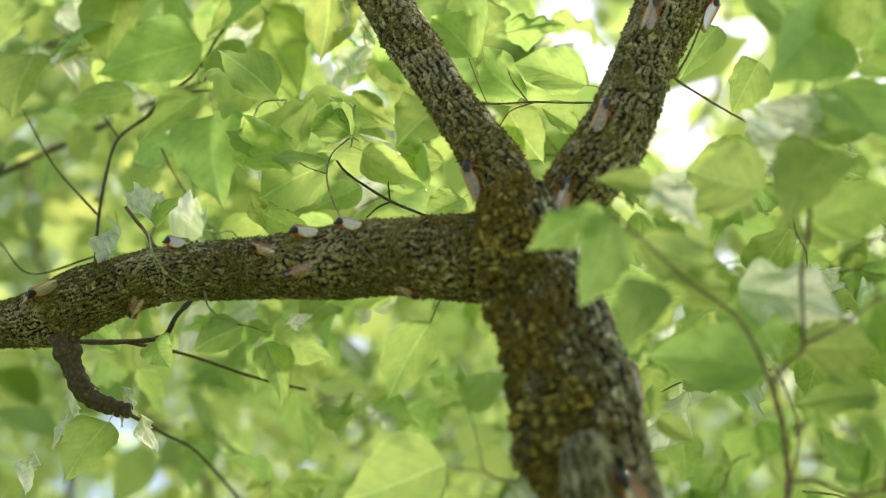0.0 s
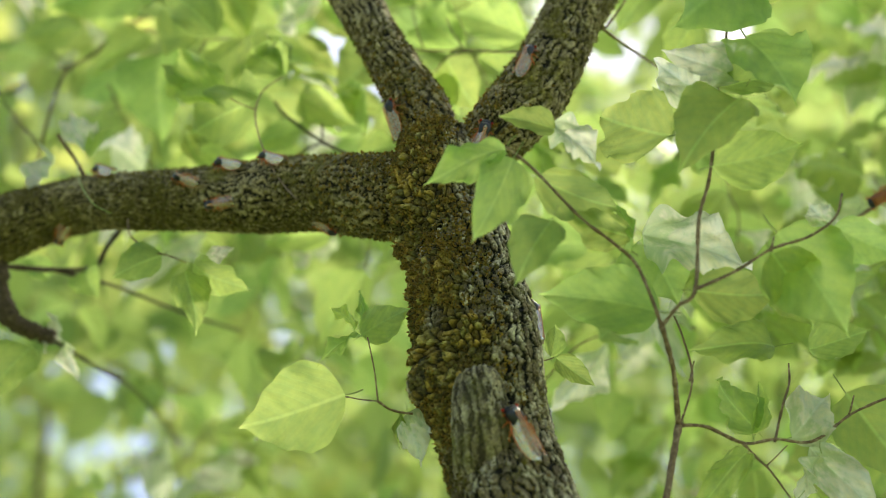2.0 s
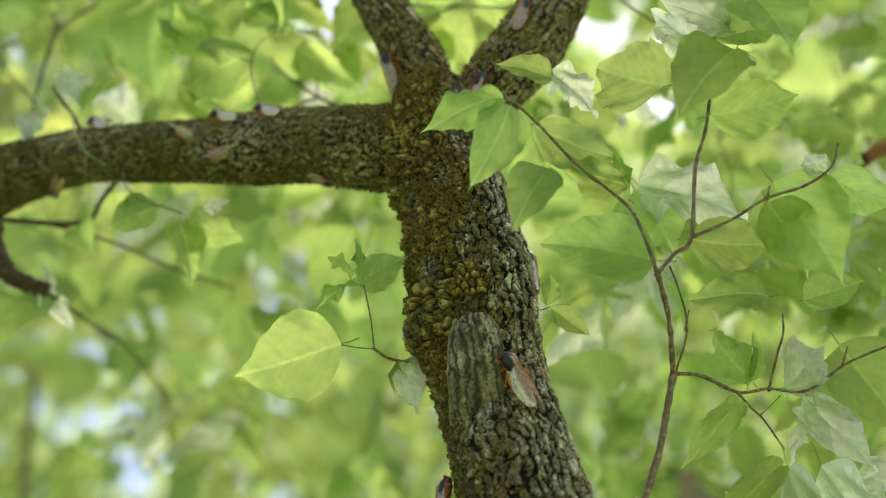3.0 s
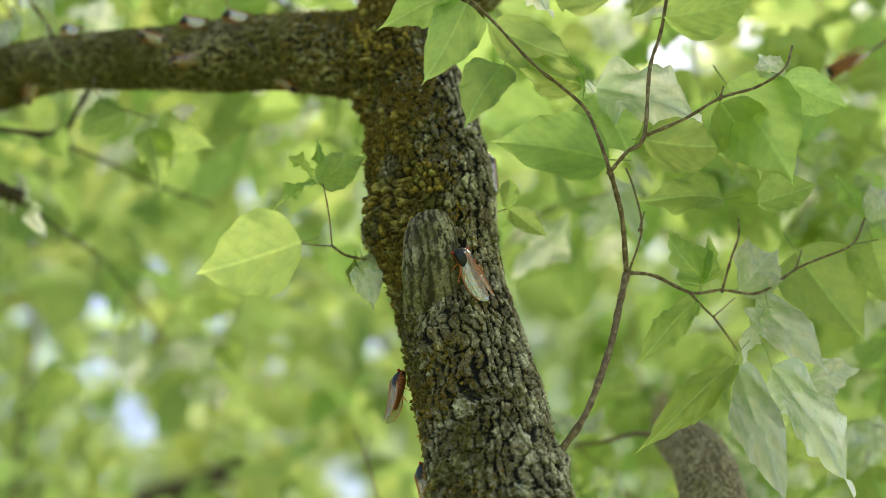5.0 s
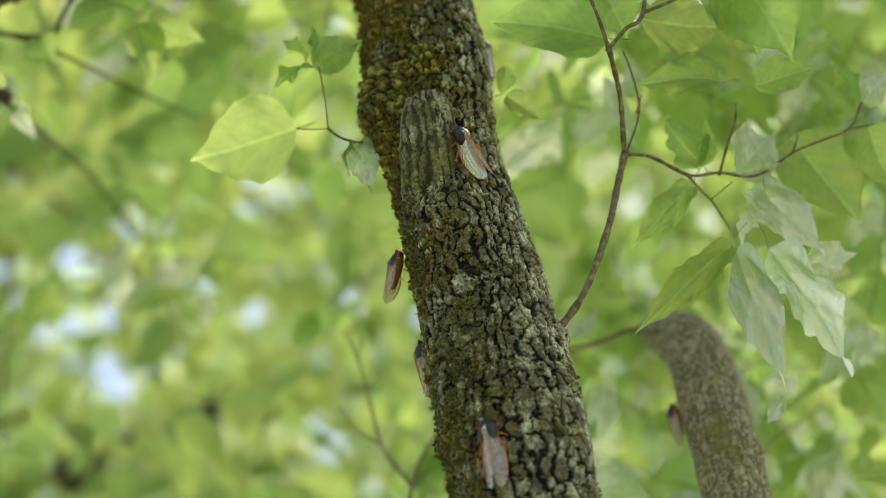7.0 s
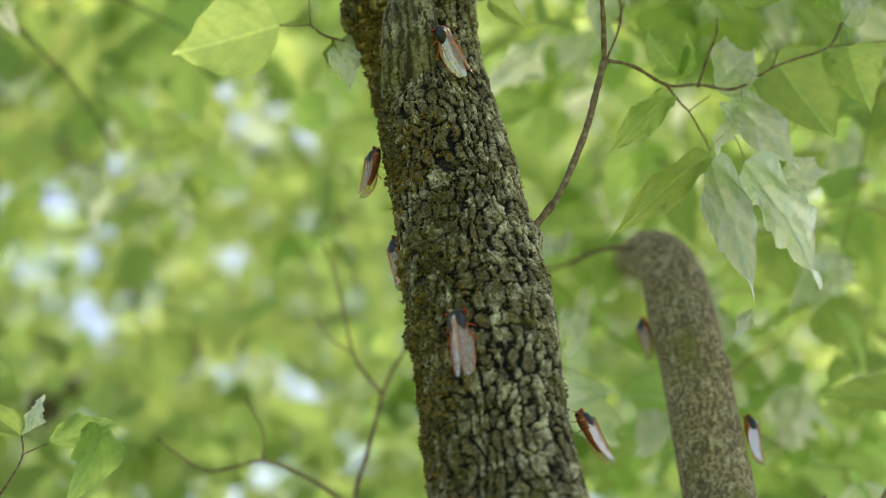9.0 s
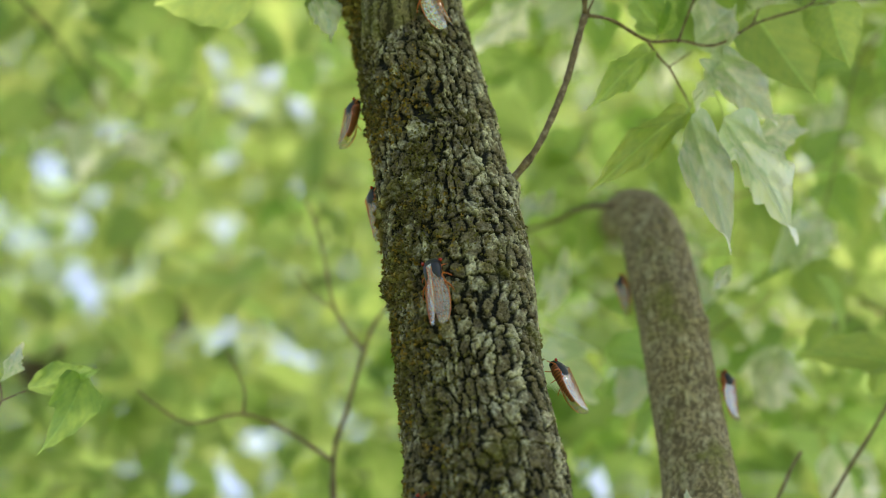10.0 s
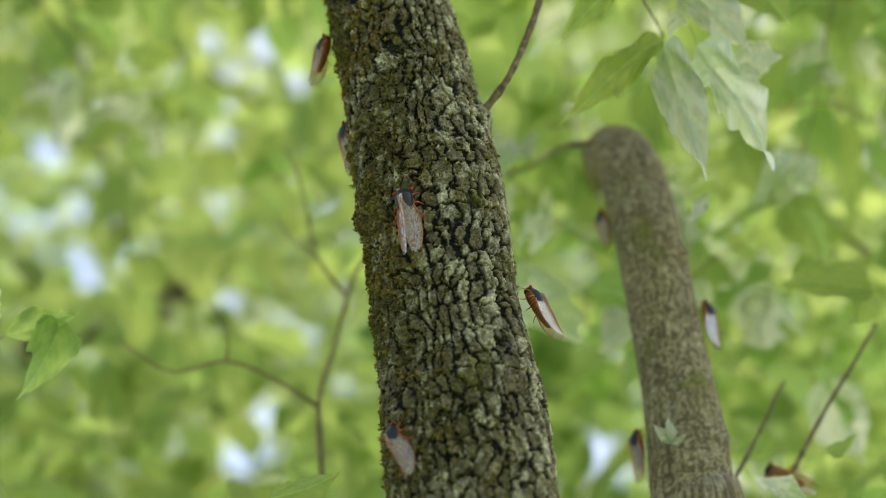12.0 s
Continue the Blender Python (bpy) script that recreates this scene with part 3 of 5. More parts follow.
def moss_weight(co, out, top, seed):
    """Thick at the fork and down one flank of the trunk to the burl, thin further down."""
    z = co[:, 2]
    burl_z = 2.08
    high = np.clip((z - burl_z + 0.07) / 0.14, 0, 1) * np.clip((2.33 - z) / 0.08, 0, 1)
    flank = np.clip(0.38 - 0.95 * out[:, 0] - 0.1 * out[:, 1], 0, 1)
    low = 0.34 * np.clip((z - 1.70) / 0.35, 0.15, 1) * np.clip(-out[:, 0] * 1.4 + 0.15, 0, 1)
    patchy = np.clip(0.62 + 0.8 * waves(co, 90, seed) + 0.6 * waves(co, 260, seed + 1), 0, 1)
    return np.clip((0.9 * high * flank + low) * patchy * top ** 2, 0, 1)


tufts("moss", trunk_co, trunk_out, moss_weight(trunk_co, trunk_out, trunk_top, 21), 12000, 0.0016, MOSS, tree, 5, "golden brown moss")
tufts("moss", trunk_co, trunk_out, np.clip((0.5 - trunk_out[:, 0]) * (0.5 + 0.8 * waves(trunk_co, 90, 24)) * (trunk_co[:, 2] > 1.6), 0, 1), 9000, 0.0016, MOSS_DARK, tree, 6, "dark olive moss in the bark")
for n_, (co_, out_, top_, many_) in enumerate(((limb_co, limb_out, limb_top, 16000), (fork_co, fork_out, fork_top, 5000), (forkr_co, forkr_out, forkr_top, 6000))):
    root_ = np.exp(-((co_ - trunk_co[-1]) ** 2).sum(1) / 0.045 ** 2) * np.clip(0.75 - 0.6 * out_[:, 0], 0, 1) * (0.3 + 0.7 * top_)
    tufts("moss", co_, out_, np.clip(root_, 0, 1), 1200, 0.0019, MOSS, tree, 40 + n_, "golden brown moss in the fork")
    tufts("moss", co_, out_, np.clip((0.4 + 0.6 * top_) * (0.5 + 0.7 * waves(co_, 110, 25 + n_)), 0, 1), many_, 0.0014, MOSS_DARK, tree, 30 + n_, "dark shaggy moss on the limb")
# ---- the neighbouring smooth limb ----
tree2 = new("young_tree")
tagged(tree2, "slender smooth-barked tree stem bending away among the leaves", "tree")
STEM2 = [(0.40, 0.16, -0.05, 0.05), (0.36, 0.16, 0.7, 0.036), (0.2780, 0.1600, 1.7340, 0.0245), (0.2635, 0.1600, 1.8505, 0.0206), (0.2555, 0.1600, 1.9071, 0.0192), (0.2443, 0.1600, 1.9667, 0.0179),
    (0.2355, 0.1650, 2.0120, 0.0172), (0.2267, 0.1800, 2.0630, 0.0172), (0.2211, 0.2159, 2.0955, 0.0156), (0.225, 0.2912, 2.1452, 0.0136), (0.2387, 0.4604, 2.2534, 0.0118), (0.2628, 0.7142, 2.4159, 0.011), (0.3054, 1.1381, 2.6856, 0.01)]
stem2, stem2_co, stem2_out, stem2_top = bark_tube("trunk", STEM2, BARK_SMOOTH, tree2, 2.6, plate=(0.0024, 0.0085), depth=0.0006, lumps=0.0009, seed=6,
    bumps=[((0.2191, 0.1550, 1.9746), 0.006, 0.004), ((0.2524, 0.1500, 1.9868), 0.006, 0.0035), ((0.2298, 0.1400, 2.0025), 0.010, 0.002), ((0.2746, 0.1500, 1.8799), 0.008, 0.002)])

# ---- twigs and leaves of the dogwood ----
right = twig(tree, [
    ([(0.1393, 0.0300, 1.9783), (0.1500, 0.0240, 1.9968), (0.1593, 0.0200, 2.0304), (0.1631, 0.0160, 2.0547), (0.1657, 0.0140, 2.0723)], 0.0032, 0.0024),
    ([(0.1657, 0.0140, 2.0723), (0.1607, -0.0100, 2.0868), (0.1547, -0.0300, 2.0913), (0.1516, -0.0400, 2.0922)], 0.0022, 0.0018),
    ([(0.1516, -0.0400, 2.0922), (0.1450, -0.0480, 2.1052), (0.1376, -0.0520, 2.1195), (0.1257, -0.0600, 2.1248), (0.1099, -0.0700, 2.1303), (0.0869, -0.0800, 2.1491), (0.0729, -0.0880, 2.1551)], 0.0016, 0.0009),
    ([(0.1516, -0.0400, 2.0922), (0.1588, -0.0460, 2.1002), (0.1662, -0.0500, 2.1074), (0.1671, -0.0600, 2.1420), (0.1718, -0.0650, 2.1644), (0.1753, -0.0750, 2.2041), (0.1789, -0.0850, 2.2417), (0.1826, -0.0900, 2.3042)], 0.0018, 0.0010),
    ([(0.1662, -0.0500, 2.1074), (0.1844, -0.0540, 2.1165), (0.2013, -0.0580, 2.1283), (0.2186, -0.0600, 2.1356), (0.2315, -0.0620, 2.1468), (0.2358, -0.0620, 2.1622)], 0.0014, 0.0008),
    ([(0.2013, -0.0580, 2.1283), (0.2027, -0.0580, 2.1357)], 0.0011, 0.0006),
    ([(0.1668, 0.0140, 2.0738), (0.1713, 0.0120, 2.0906), (0.1719, 0.0100, 2.1034), (0.1665, 0.0060, 2.1215), (0.1626, 0.0040, 2.1306)], 0.0011, 0.0006),
    ([(0.1711, 0.0120, 2.0977), (0.1734, 0.0120, 2.1095)], 0.0008, 0.0005),
    ([(0.1663, 0.0140, 2.0727), (0.1803, 0.0200, 2.0764), (0.1999, 0.0300, 2.0750), (0.2161, 0.0340, 2.0812), (0.2350, 0.0360, 2.0828), (0.2541, 0.0360, 2.0996), (0.2659, 0.0360, 2.1073), (0.2838, 0.0360, 2.1186), (0.2907, 0.0340, 2.1348)], 0.0016, 0.0008),
    ([(0.2161, 0.0340, 2.0812), (0.2206, 0.0340, 2.1013), (0.2245, 0.0340, 2.1155), (0.2247, 0.0340, 2.1274)], 0.0012, 0.0007),
    ([(0.2541, 0.0360, 2.0996), (0.2569, 0.0340, 2.1104)], 0.0009, 0.0005),
    ([(0.1999, 0.0300, 2.0743), (0.2084, 0.0400, 2.0724), (0.2148, 0.0450, 2.0696), (0.2304, 0.0750, 2.0719)], 0.0011, 0.0006),
    ([(0.2134, 0.0450, 2.0722), (0.2250, 0.0500, 2.0881)], 0.0006, 0.0004),
    ([(0.2838, 0.0360, 2.1186), (0.3051, 0.0400, 2.1282), (0.3299, 0.0500, 2.1428)], 0.0006, 0.0005),
], "thin grey-brown twig branching into sprays of leaves")
leaf(right, (0.1520, -0.0300, 2.1080), (0.0933, -0.0300, 2.1141), 0.58, 12, "flat")
leaf(right, (0.1432, -0.0100, 2.1672), (0.1640, -0.0100, 2.1270), 0.85, 0, "round")
leaf(right, (0.1439, -0.0200, 2.1657), (0.1986, -0.0300, 2.1419), 0.58, -20, "pale")
leaf(right, (0.1687, -0.0300, 2.1219), (0.2126, -0.0200, 2.1305), 0.62, 10, "flat")
leaf(right, (0.2053, -0.0500, 2.1448), (0.2393, -0.0400, 2.0946), 0.78, 8, "round")
leaf(right, (0.2151, 0.0100, 2.1216), (0.1728, -0.0000, 2.1130), 0.58, 30, "droop")
leaf(right, (0.2305, 0.0100, 2.1203), (0.2597, 0.0000, 2.1292), 0.70, -25, "flat")
leaf(right, (0.2573, 0.0520, 2.1243), (0.2916, 0.0500, 2.0710), 0.72, -8, "flat")
leaf(right, (0.2953, 0.0400, 2.1257), (0.3029, 0.0300, 2.0764), 0.62, 15, "flat")
leaf(right, (0.2907, 0.0340, 2.1356), (0.2758, 0.0300, 2.1617), 0.62, 30, "curl")
leaf(right, (0.2913, 0.0340, 2.1356), (0.3059, 0.0300, 2.1582), 0.60, -30, "pale")
leaf(right, (0.2592, 0.1000, 1.9927), (0.2510, 0.1100, 1.9814), 0.55, 20, "pale")
leaf(right, (0.2384, 0.0400, 2.0789), (0.2284, 0.0600, 2.0533), 0.3, 60, "shrunk")
leaf(right, (0.2023, 0.0360, 2.0764), (0.1778, 0.0350, 2.0366), 0.42, 20, "limp")
leaf(right, (0.2239, 0.0460, 2.0491), (0.1834, 0.0450, 1.9950), 0.32, 18, "limp")
leaf(right, (0.2261, 0.0460, 2.0449), (0.2480, 0.0500, 1.9721), 0.35, 10, "pale")
leaf(right, (0.2443, 0.0500, 2.0503), (0.2842, 0.0550, 1.9861), 0.36, -8, "pale")
leaf(right, (0.2352, 0.0450, 2.0861), (0.2712, 0.0500, 2.0491), 0.48, 5, "pale")
leaf(right, (0.2591, 0.0650, 2.0504), (0.2944, 0.0700, 2.0639), 0.60, 15, "pale")
leaf(right, (0.2246, 0.0360, 2.0856), (0.2463, 0.0350, 2.1138), 0.85, -10, "pale")
leaf(right, (0.2072, 0.0340, 2.0850), (0.1838, 0.0320, 2.1102), 0.66, -20, "curl")
leaf(right, (0.2055, 0.0340, 2.0837), (0.2105, 0.0320, 2.1147), 0.34, 30, "flat")
leaf(right, (0.0723, -0.0880, 2.1568), (0.0384, -0.0850, 2.1331), 0.60, 25, "limp")
leaf(right, (0.0775, -0.0880, 2.1487), (0.0612, -0.0850, 2.1007), 0.52, -10, "young")
leaf(right, (0.0965, -0.0850, 2.1708), (0.0686, -0.0900, 2.1736), 0.52, 20, "flat")
leaf(right, (0.0949, -0.0850, 2.1762), (0.1194, -0.0800, 2.1552), 0.62, -25, "pale")
leaf(right, (0.0968, -0.0750, 2.1238), (0.0819, -0.0750, 2.0858), 0.62, 15, "flat")
leaf(right, (0.0886, -0.0750, 2.1483), (0.1324, -0.0500, 2.1514), 0.5, 20, "flat")
leaf(right, (0.1359, -0.0550, 2.1304), (0.0975, -0.0600, 2.1414), 0.5, -20, "droop")
leaf(right, (0.1366, -0.0550, 2.1250), (0.1286, -0.0550, 2.1576), 0.35, 40, "curl")
leaf(right, (0.1528, -0.0600, 2.1952), (0.1172, -0.0300, 2.2338), 0.72, 5, "round")
leaf(right, (0.1743, -0.0750, 2.1964), (0.1432, -0.0750, 2.2367), 0.6, 15, "pale")
leaf(right, (0.1756, -0.0800, 2.2108), (0.2100, -0.0800, 2.2256), 0.6, -20, "flat")
leaf(right, (0.1733, -0.0700, 2.1674), (0.2182, -0.0700, 2.1860), 0.62, 10, "flat")
leaf(right, (0.2297, -0.0600, 2.1416), (0.2186, -0.0600, 2.1583), 0.7, 0, "pale")
leaf(right, (0.2312, -0.0600, 2.1435), (0.2648, -0.0500, 2.1354), 0.65, 20, "flat")
leaf(right, (0.2019, -0.0550, 2.1277), (0.2287, -0.0200, 2.1106), 0.7, -10, "round")
leaf(right, (0.1811, -0.0850, 2.2698), (0.1419, -0.1000, 2.3073), 0.6, 10, "flat")
leaf(right, (0.1889, -0.0850, 2.2619), (0.1974, -0.1100, 2.3017), 0.7, 20, "flat")
leaf(right, (0.1883, -0.0850, 2.2421), (0.2076, -0.1100, 2.1785), 0.6, -15, "round")
leaf(right, (0.1851, -0.0800, 2.2161), (0.1480, -0.1000, 2.2153), 0.55, 15, "pale")
leaf(right, (0.1853, -0.0800, 2.2050), (0.1548, -0.0900, 2.1496), 0.6, 25, "flat")
leaf(right, (0.1937, -0.0900, 2.2896), (0.1539, -0.1100, 2.2208), 0.65, -20, "flat")

left = twig(tree, [
    ([(0.0444, 0.0400, 2.0882), (0.0364, 0.0300, 2.0783), (0.0253, 0.0250, 2.0762), (0.0181, 0.0200, 2.0777)], 0.0011, 0.0009),
    ([(0.0181, 0.0200, 2.0777), (0.0153, 0.0150, 2.0905), (0.0121, 0.0120, 2.1017), (0.0098, 0.0100, 2.1087)], 0.0007, 0.0005),
    ([(0.0181, 0.0200, 2.0777), (0.0092, 0.0300, 2.0843), (-0.0004, 0.0400, 2.0918)], 0.0006, 0.0005),
], "short side twig with one large pale green leaf")
leaf(left, (-0.0012, 0.0450, 2.0957), (-0.0560, 0.0550, 2.0798), 0.82, 14, "young")
leaf(left, (0.0066, 0.0120, 2.1108), (0.0305, 0.0050, 2.1253), 0.68, 10, "round")
leaf(left, (0.0055, 0.0120, 2.1122), (-0.0136, 0.0100, 2.0953), 0.42, 50, "limp")
leaf(left, (0.0074, 0.0120, 2.1139), (0.0043, 0.0050, 2.1357), 0.3, 40, "curl")
leaf(left, (0.0036, 0.0120, 2.1158), (-0.0119, 0.0100, 2.1285), 0.5, 45, "limp")
leaf(left, (0.0328, 0.0300, 2.0793), (0.0422, 0.0300, 2.0506), 0.60, -10, "pale")
leaf(left, (0.0293, 0.0300, 2.0797), (0.0288, 0.0300, 2.0597), 0.45, 45, "curl")

small = twig(tree, [([(0.0961, 0.0350, 2.1181), (0.1004, 0.0300, 2.1161), (0.1041, 0.0300, 2.1180)], 0.0007, 0.0004)], "tiny shoot with two leaves")
leaf(small, (0.1029, 0.0300, 2.1186), (0.1044, 0.0300, 2.1399), 0.55, 10, "flat")
leaf(small, (0.1053, 0.0300, 2.1181), (0.1261, 0.0300, 2.1025), 0.50, -10, "flat")

above = twig(tree, [
    ([(-0.0443, 0.0500, 2.2271), (-0.0552, 0.0550, 2.2429), (-0.0676, 0.0600, 2.2654), (-0.0783, 0.0700, 2.2951), (-0.0828, 0.0750, 2.3159), (-0.0814, 0.0800, 2.3369), (-0.0732, 0.0900, 2.3588)], 0.0010, 0.0006),
    ([(-0.0828, 0.0750, 2.3159), (-0.0954, 0.0800, 2.3250), (-0.1055, 0.0850, 2.3361)], 0.0007, 0.0005),
], "thin curved shoot rising from the limb with leaves")
leaf(above, (-0.0728, 0.0900, 2.3622), (-0.1029, 0.1000, 2.3903), 0.7, 10, "flat")
leaf(above, (-0.0713, 0.0900, 2.3613), (-0.0903, 0.1000, 2.4148), 0.4, 45, "curl")
leaf(above, (-0.1063, 0.0850, 2.3370), (-0.1615, 0.1000, 2.3692), 0.62, 15, "limp")
leaf(above, (-0.0852, 0.0800, 2.3275), (-0.1324, 0.1200, 2.3302), 0.62, -10, "flat")
leaf(above, (-0.1086, 0.0900, 2.3451), (-0.1457, 0.1300, 2.4164), 0.7, 20, "flat")
behind = twig(tree, [
    ([(-0.0060, 0.0900, 2.2895), (-0.0309, 0.1200, 2.3249), (-0.0493, 0.1400, 2.3502), (-0.0658, 0.1500, 2.3699), (-0.0823, 0.1600, 2.3915), (-0.0892, 0.1600, 2.4015)], 0.0013, 0.0008),
    ([(-0.0493, 0.1400, 2.3502), (-0.0514, 0.1400, 2.3665)], 0.0008, 0.0005),
    ([(-0.0492, 0.1400, 2.3492), (-0.0559, 0.1300, 2.3359), (-0.0625, 0.1300, 2.3273)], 0.0008, 0.0005),
], "thin dark twig behind the limb with drooping leaves", mat=DARK_WOOD, stout=1.40)
leaf(behind, (-0.0718, 0.1500, 2.4017), (-0.0310, 0.1500, 2.3757), 0.55, 10, "flat")
leaf(behind, (-0.0677, 0.1600, 2.4175), (-0.0440, 0.1500, 2.3803), 0.6, 30, "shrunk")
leaf(behind, (-0.0194, 0.2000, 2.4935), (-0.0514, 0.1800, 2.4359), 0.7, 10, "flat")
leaf(behind, (-0.0200, 0.1800, 2.4183), (-0.0560, 0.1800, 2.4321), 0.6, -20, "droop")
leaf(behind, (-0.0026, 0.1600, 2.3712), (-0.0281, 0.1500, 2.3452), 0.6, 20, "flat")
leaf(behind, (-0.0713, 0.2000, 2.5461), (-0.0371, 0.2000, 2.5027), 0.7, 0, "flat")
leaf(behind, (-0.0899, 0.2000, 2.5003), (-0.0552, 0.2000, 2.4731), 0.6, 15, "curl")
leaf(behind, (-0.1306, 0.1500, 2.3450), (-0.0938, 0.1500, 2.3260), 0.5, 10, "flat")
leaf(behind, (-0.0731, 0.1800, 2.3964), (-0.1023, 0.1800, 2.3756), 0.6, -15, "flat")
leaf(behind, (-0.0307, 0.1800, 2.3975), (-0.0583, 0.2000, 2.4565), 0.6, -15, "flat")

bridge = twig(tree, [
    ([(0.0816, 0.0600, 2.3647), (0.0621, 0.0900, 2.3927), (0.0407, 0.1000, 2.4022), (0.0224, 0.1100, 2.4098), (0.0039, 0.1100, 2.4098)], 0.0013, 0.0009),
    ([(0.0389, 0.1000, 2.4022), (0.0276, 0.1000, 2.4227), (0.0236, 0.1000, 2.4408)], 0.0007, 0.0005),
    ([(0.0425, 0.1000, 2.4018), (0.0280, 0.1000, 2.3944), (0.0209, 0.1100, 2.3907)], 0.0008, 0.0005),
    ([(0.0121, 0.1100, 2.4095), (0.0052, 0.1100, 2.4293), (-0.0014, 0.1200, 2.4601)], 0.0007, 0.0005),
], "slender twig crossing between the two upright limbs")
leaf(bridge, (0.0771, 0.1100, 2.4284), (0.0265, 0.1200, 2.4592), 0.58, 8, "flat")
leaf(bridge, (0.0228, 0.1400, 2.5086), (0.0661, 0.1400, 2.5238), 0.5, -15, "curl")
leaf(bridge, (0.0304, 0.1100, 2.4160), (-0.0034, 0.1200, 2.4747), 0.55, -25, "droop")
leaf(bridge, (0.0261, 0.1200, 2.4137), (0.0496, 0.1300, 2.3769), 0.80, 10, "flat")
leaf(bridge, (0.0482, 0.1100, 2.4073), (0.0767, 0.1300, 2.4039), 0.6, -20, "flat")
leaf(bridge, (0.0012, 0.1300, 2.4729), (-0.0318, 0.1400, 2.5274), 0.6, 15, "flat")
leaf(bridge, (0.0047, 0.1500, 2.5156), (-0.0174, 0.1500, 2.5680), 0.6, -15, "flat")
leaf(bridge, (0.0189, 0.1300, 2.4076), (0.0381, 0.1400, 2.3795), 0.7, 10, "round")
leaf(bridge, (0.0201, 0.1600, 2.5556), (0.0044, 0.1600, 2.5259), 0.7, 10, "flat")

side = twig(tree, [
    ([(0.1228, 0.0300, 2.3590), (0.1361, 0.0400, 2.3573), (0.1538, 0.0500, 2.3532), (0.1749, 0.0600, 2.3482), (0.1985, 0.0700, 2.3496)], 0.0015, 0.0009),
    ([(0.1499, 0.0500, 2.4364), (0.1360, 0.0350, 2.3857), (0.1255, 0.0300, 2.3590)], 0.0012, 0.0010),
], "short brown side twig on the upright limb")
leaf(side, (0.1785, 0.0700, 2.3330), (0.1341, 0.0800, 2.3284), 0.62, 10, "flat")
leaf(side, (0.1865, 0.0800, 2.4230), (0.1674, 0.0900, 2.3825), 0.66, -15, "flat")
leaf(side, (0.1614, 0.0800, 2.4550), (0.1356, 0.0900, 2.4165), 0.60, 15, "flat")
leaf(side, (0.1985, 0.0700, 2.3496), (0.2107, 0.0800, 2.3177), 0.60, 15, "flat")

under = twig(tree, [
    ([(-0.1511, 0.1000, 2.2442), (-0.1468, 0.1000, 2.2318), (-0.1339, 0.1000, 2.2219), (-0.1220, 0.1000, 2.2190), (-0.1110, 0.1000, 2.2152)], 0.0009, 0.0006),
], "thin drooping shoot under the limb with three leaves")
leaf(under, (-0.1260, 0.1000, 2.2189), (-0.1556, 0.1100, 2.2074), 0.70, 10, "flat")
leaf(under, (-0.1099, 0.1000, 2.2104), (-0.0981, 0.1100, 2.1752), 0.62, -15, "droop")
leaf(under, (-0.1083, 0.1000, 2.2145), (-0.0744, 0.1000, 2.1948), 0.70, 30, "droop")
leaf(under, (-0.1040, 0.1100, 2.2280), (-0.0859, 0.1100, 2.2346), 0.6, 30, "pale")
under2 = twig(tree, [([(-0.0014, 0.1000, 2.2524), (-0.0161, 0.2000, 2.3166), (-0.0277, 0.3000, 2.3706)], 0.0010, 0.0006)], "hair-thin shoot under the limb")
leaf(under2, (-0.0533, 0.2800, 2.3847), (-0.1075, 0.3000, 2.3869), 0.50, 10, "flat")
leaf(under2, (-0.0285, 0.3000, 2.3696), (-0.0597, 0.3400, 2.3264), 0.62, 10, "flat")

lower = twig(tree, [
    ([(-0.2523, 0.1700, 2.2608), (-0.2450, 0.1800, 2.2419), (-0.2347, 0.1900, 2.2275), (-0.2181, 0.2000, 2.2252), (-0.2087, 0.2000, 2.2230)], 0.0135, 0.0050),
    ([(-0.2182, 0.2000, 2.2261), (-0.2132, 0.3189, 2.2813), (-0.2144, 0.4474, 2.3447), (-0.2020, 0.5932, 2.3873)], 0.0017, 0.0015),
    ([(-0.2482, 0.1700, 2.2543), (-0.2208, 0.2000, 2.2764), (-0.2013, 0.2200, 2.2954), (-0.1897, 0.2000, 2.2978), (-0.1679, 0.1500, 2.2771)], 0.0024, 0.0020),
    ([(-0.2208, 0.2000, 2.2764), (-0.1927, 0.2600, 2.3089), (-0.1588, 0.3200, 2.3334), (-0.1252, 0.3800, 2.3622)], 0.0018, 0.0010),
    ([(-0.2390, 0.1400, 2.2546), (-0.2381, 0.1350, 2.2318), (-0.2318, 0.1400, 2.2147), (-0.2166, 0.1500, 2.2055)], 0.0007, 0.0005),
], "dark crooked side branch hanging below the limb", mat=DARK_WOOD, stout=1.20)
leaf(lower, (-0.2211, 0.2000, 2.2154), (-0.2418, 0.2000, 2.1709), 0.70, 10, "flat")
leaf(lower, (-0.2011, 0.2000, 2.2202), (-0.1892, 0.2000, 2.1935), 0.5, 20, "pale")
leaf(lower, (-0.2105, 0.2000, 2.2392), (-0.2137, 0.2000, 2.2135), 0.35, 40, "shrunk")
leaf(lower, (-0.2034, 0.2100, 2.2863), (-0.1884, 0.2000, 2.2573), 0.7, 0, "flat")
leaf(lower, (-0.2416, 0.2000, 2.2254), (-0.2541, 0.2000, 2.1957), 0.4, 40, "shrunk")
leaf(lower, (-0.2639, 0.2000, 2.1913), (-0.2654, 0.2000, 2.1630), 0.6, 20, "pale")
leaf(lower, (-0.2291, 0.2200, 2.2835), (-0.2511, 0.2200, 2.3014), 0.6, 20, "flat")

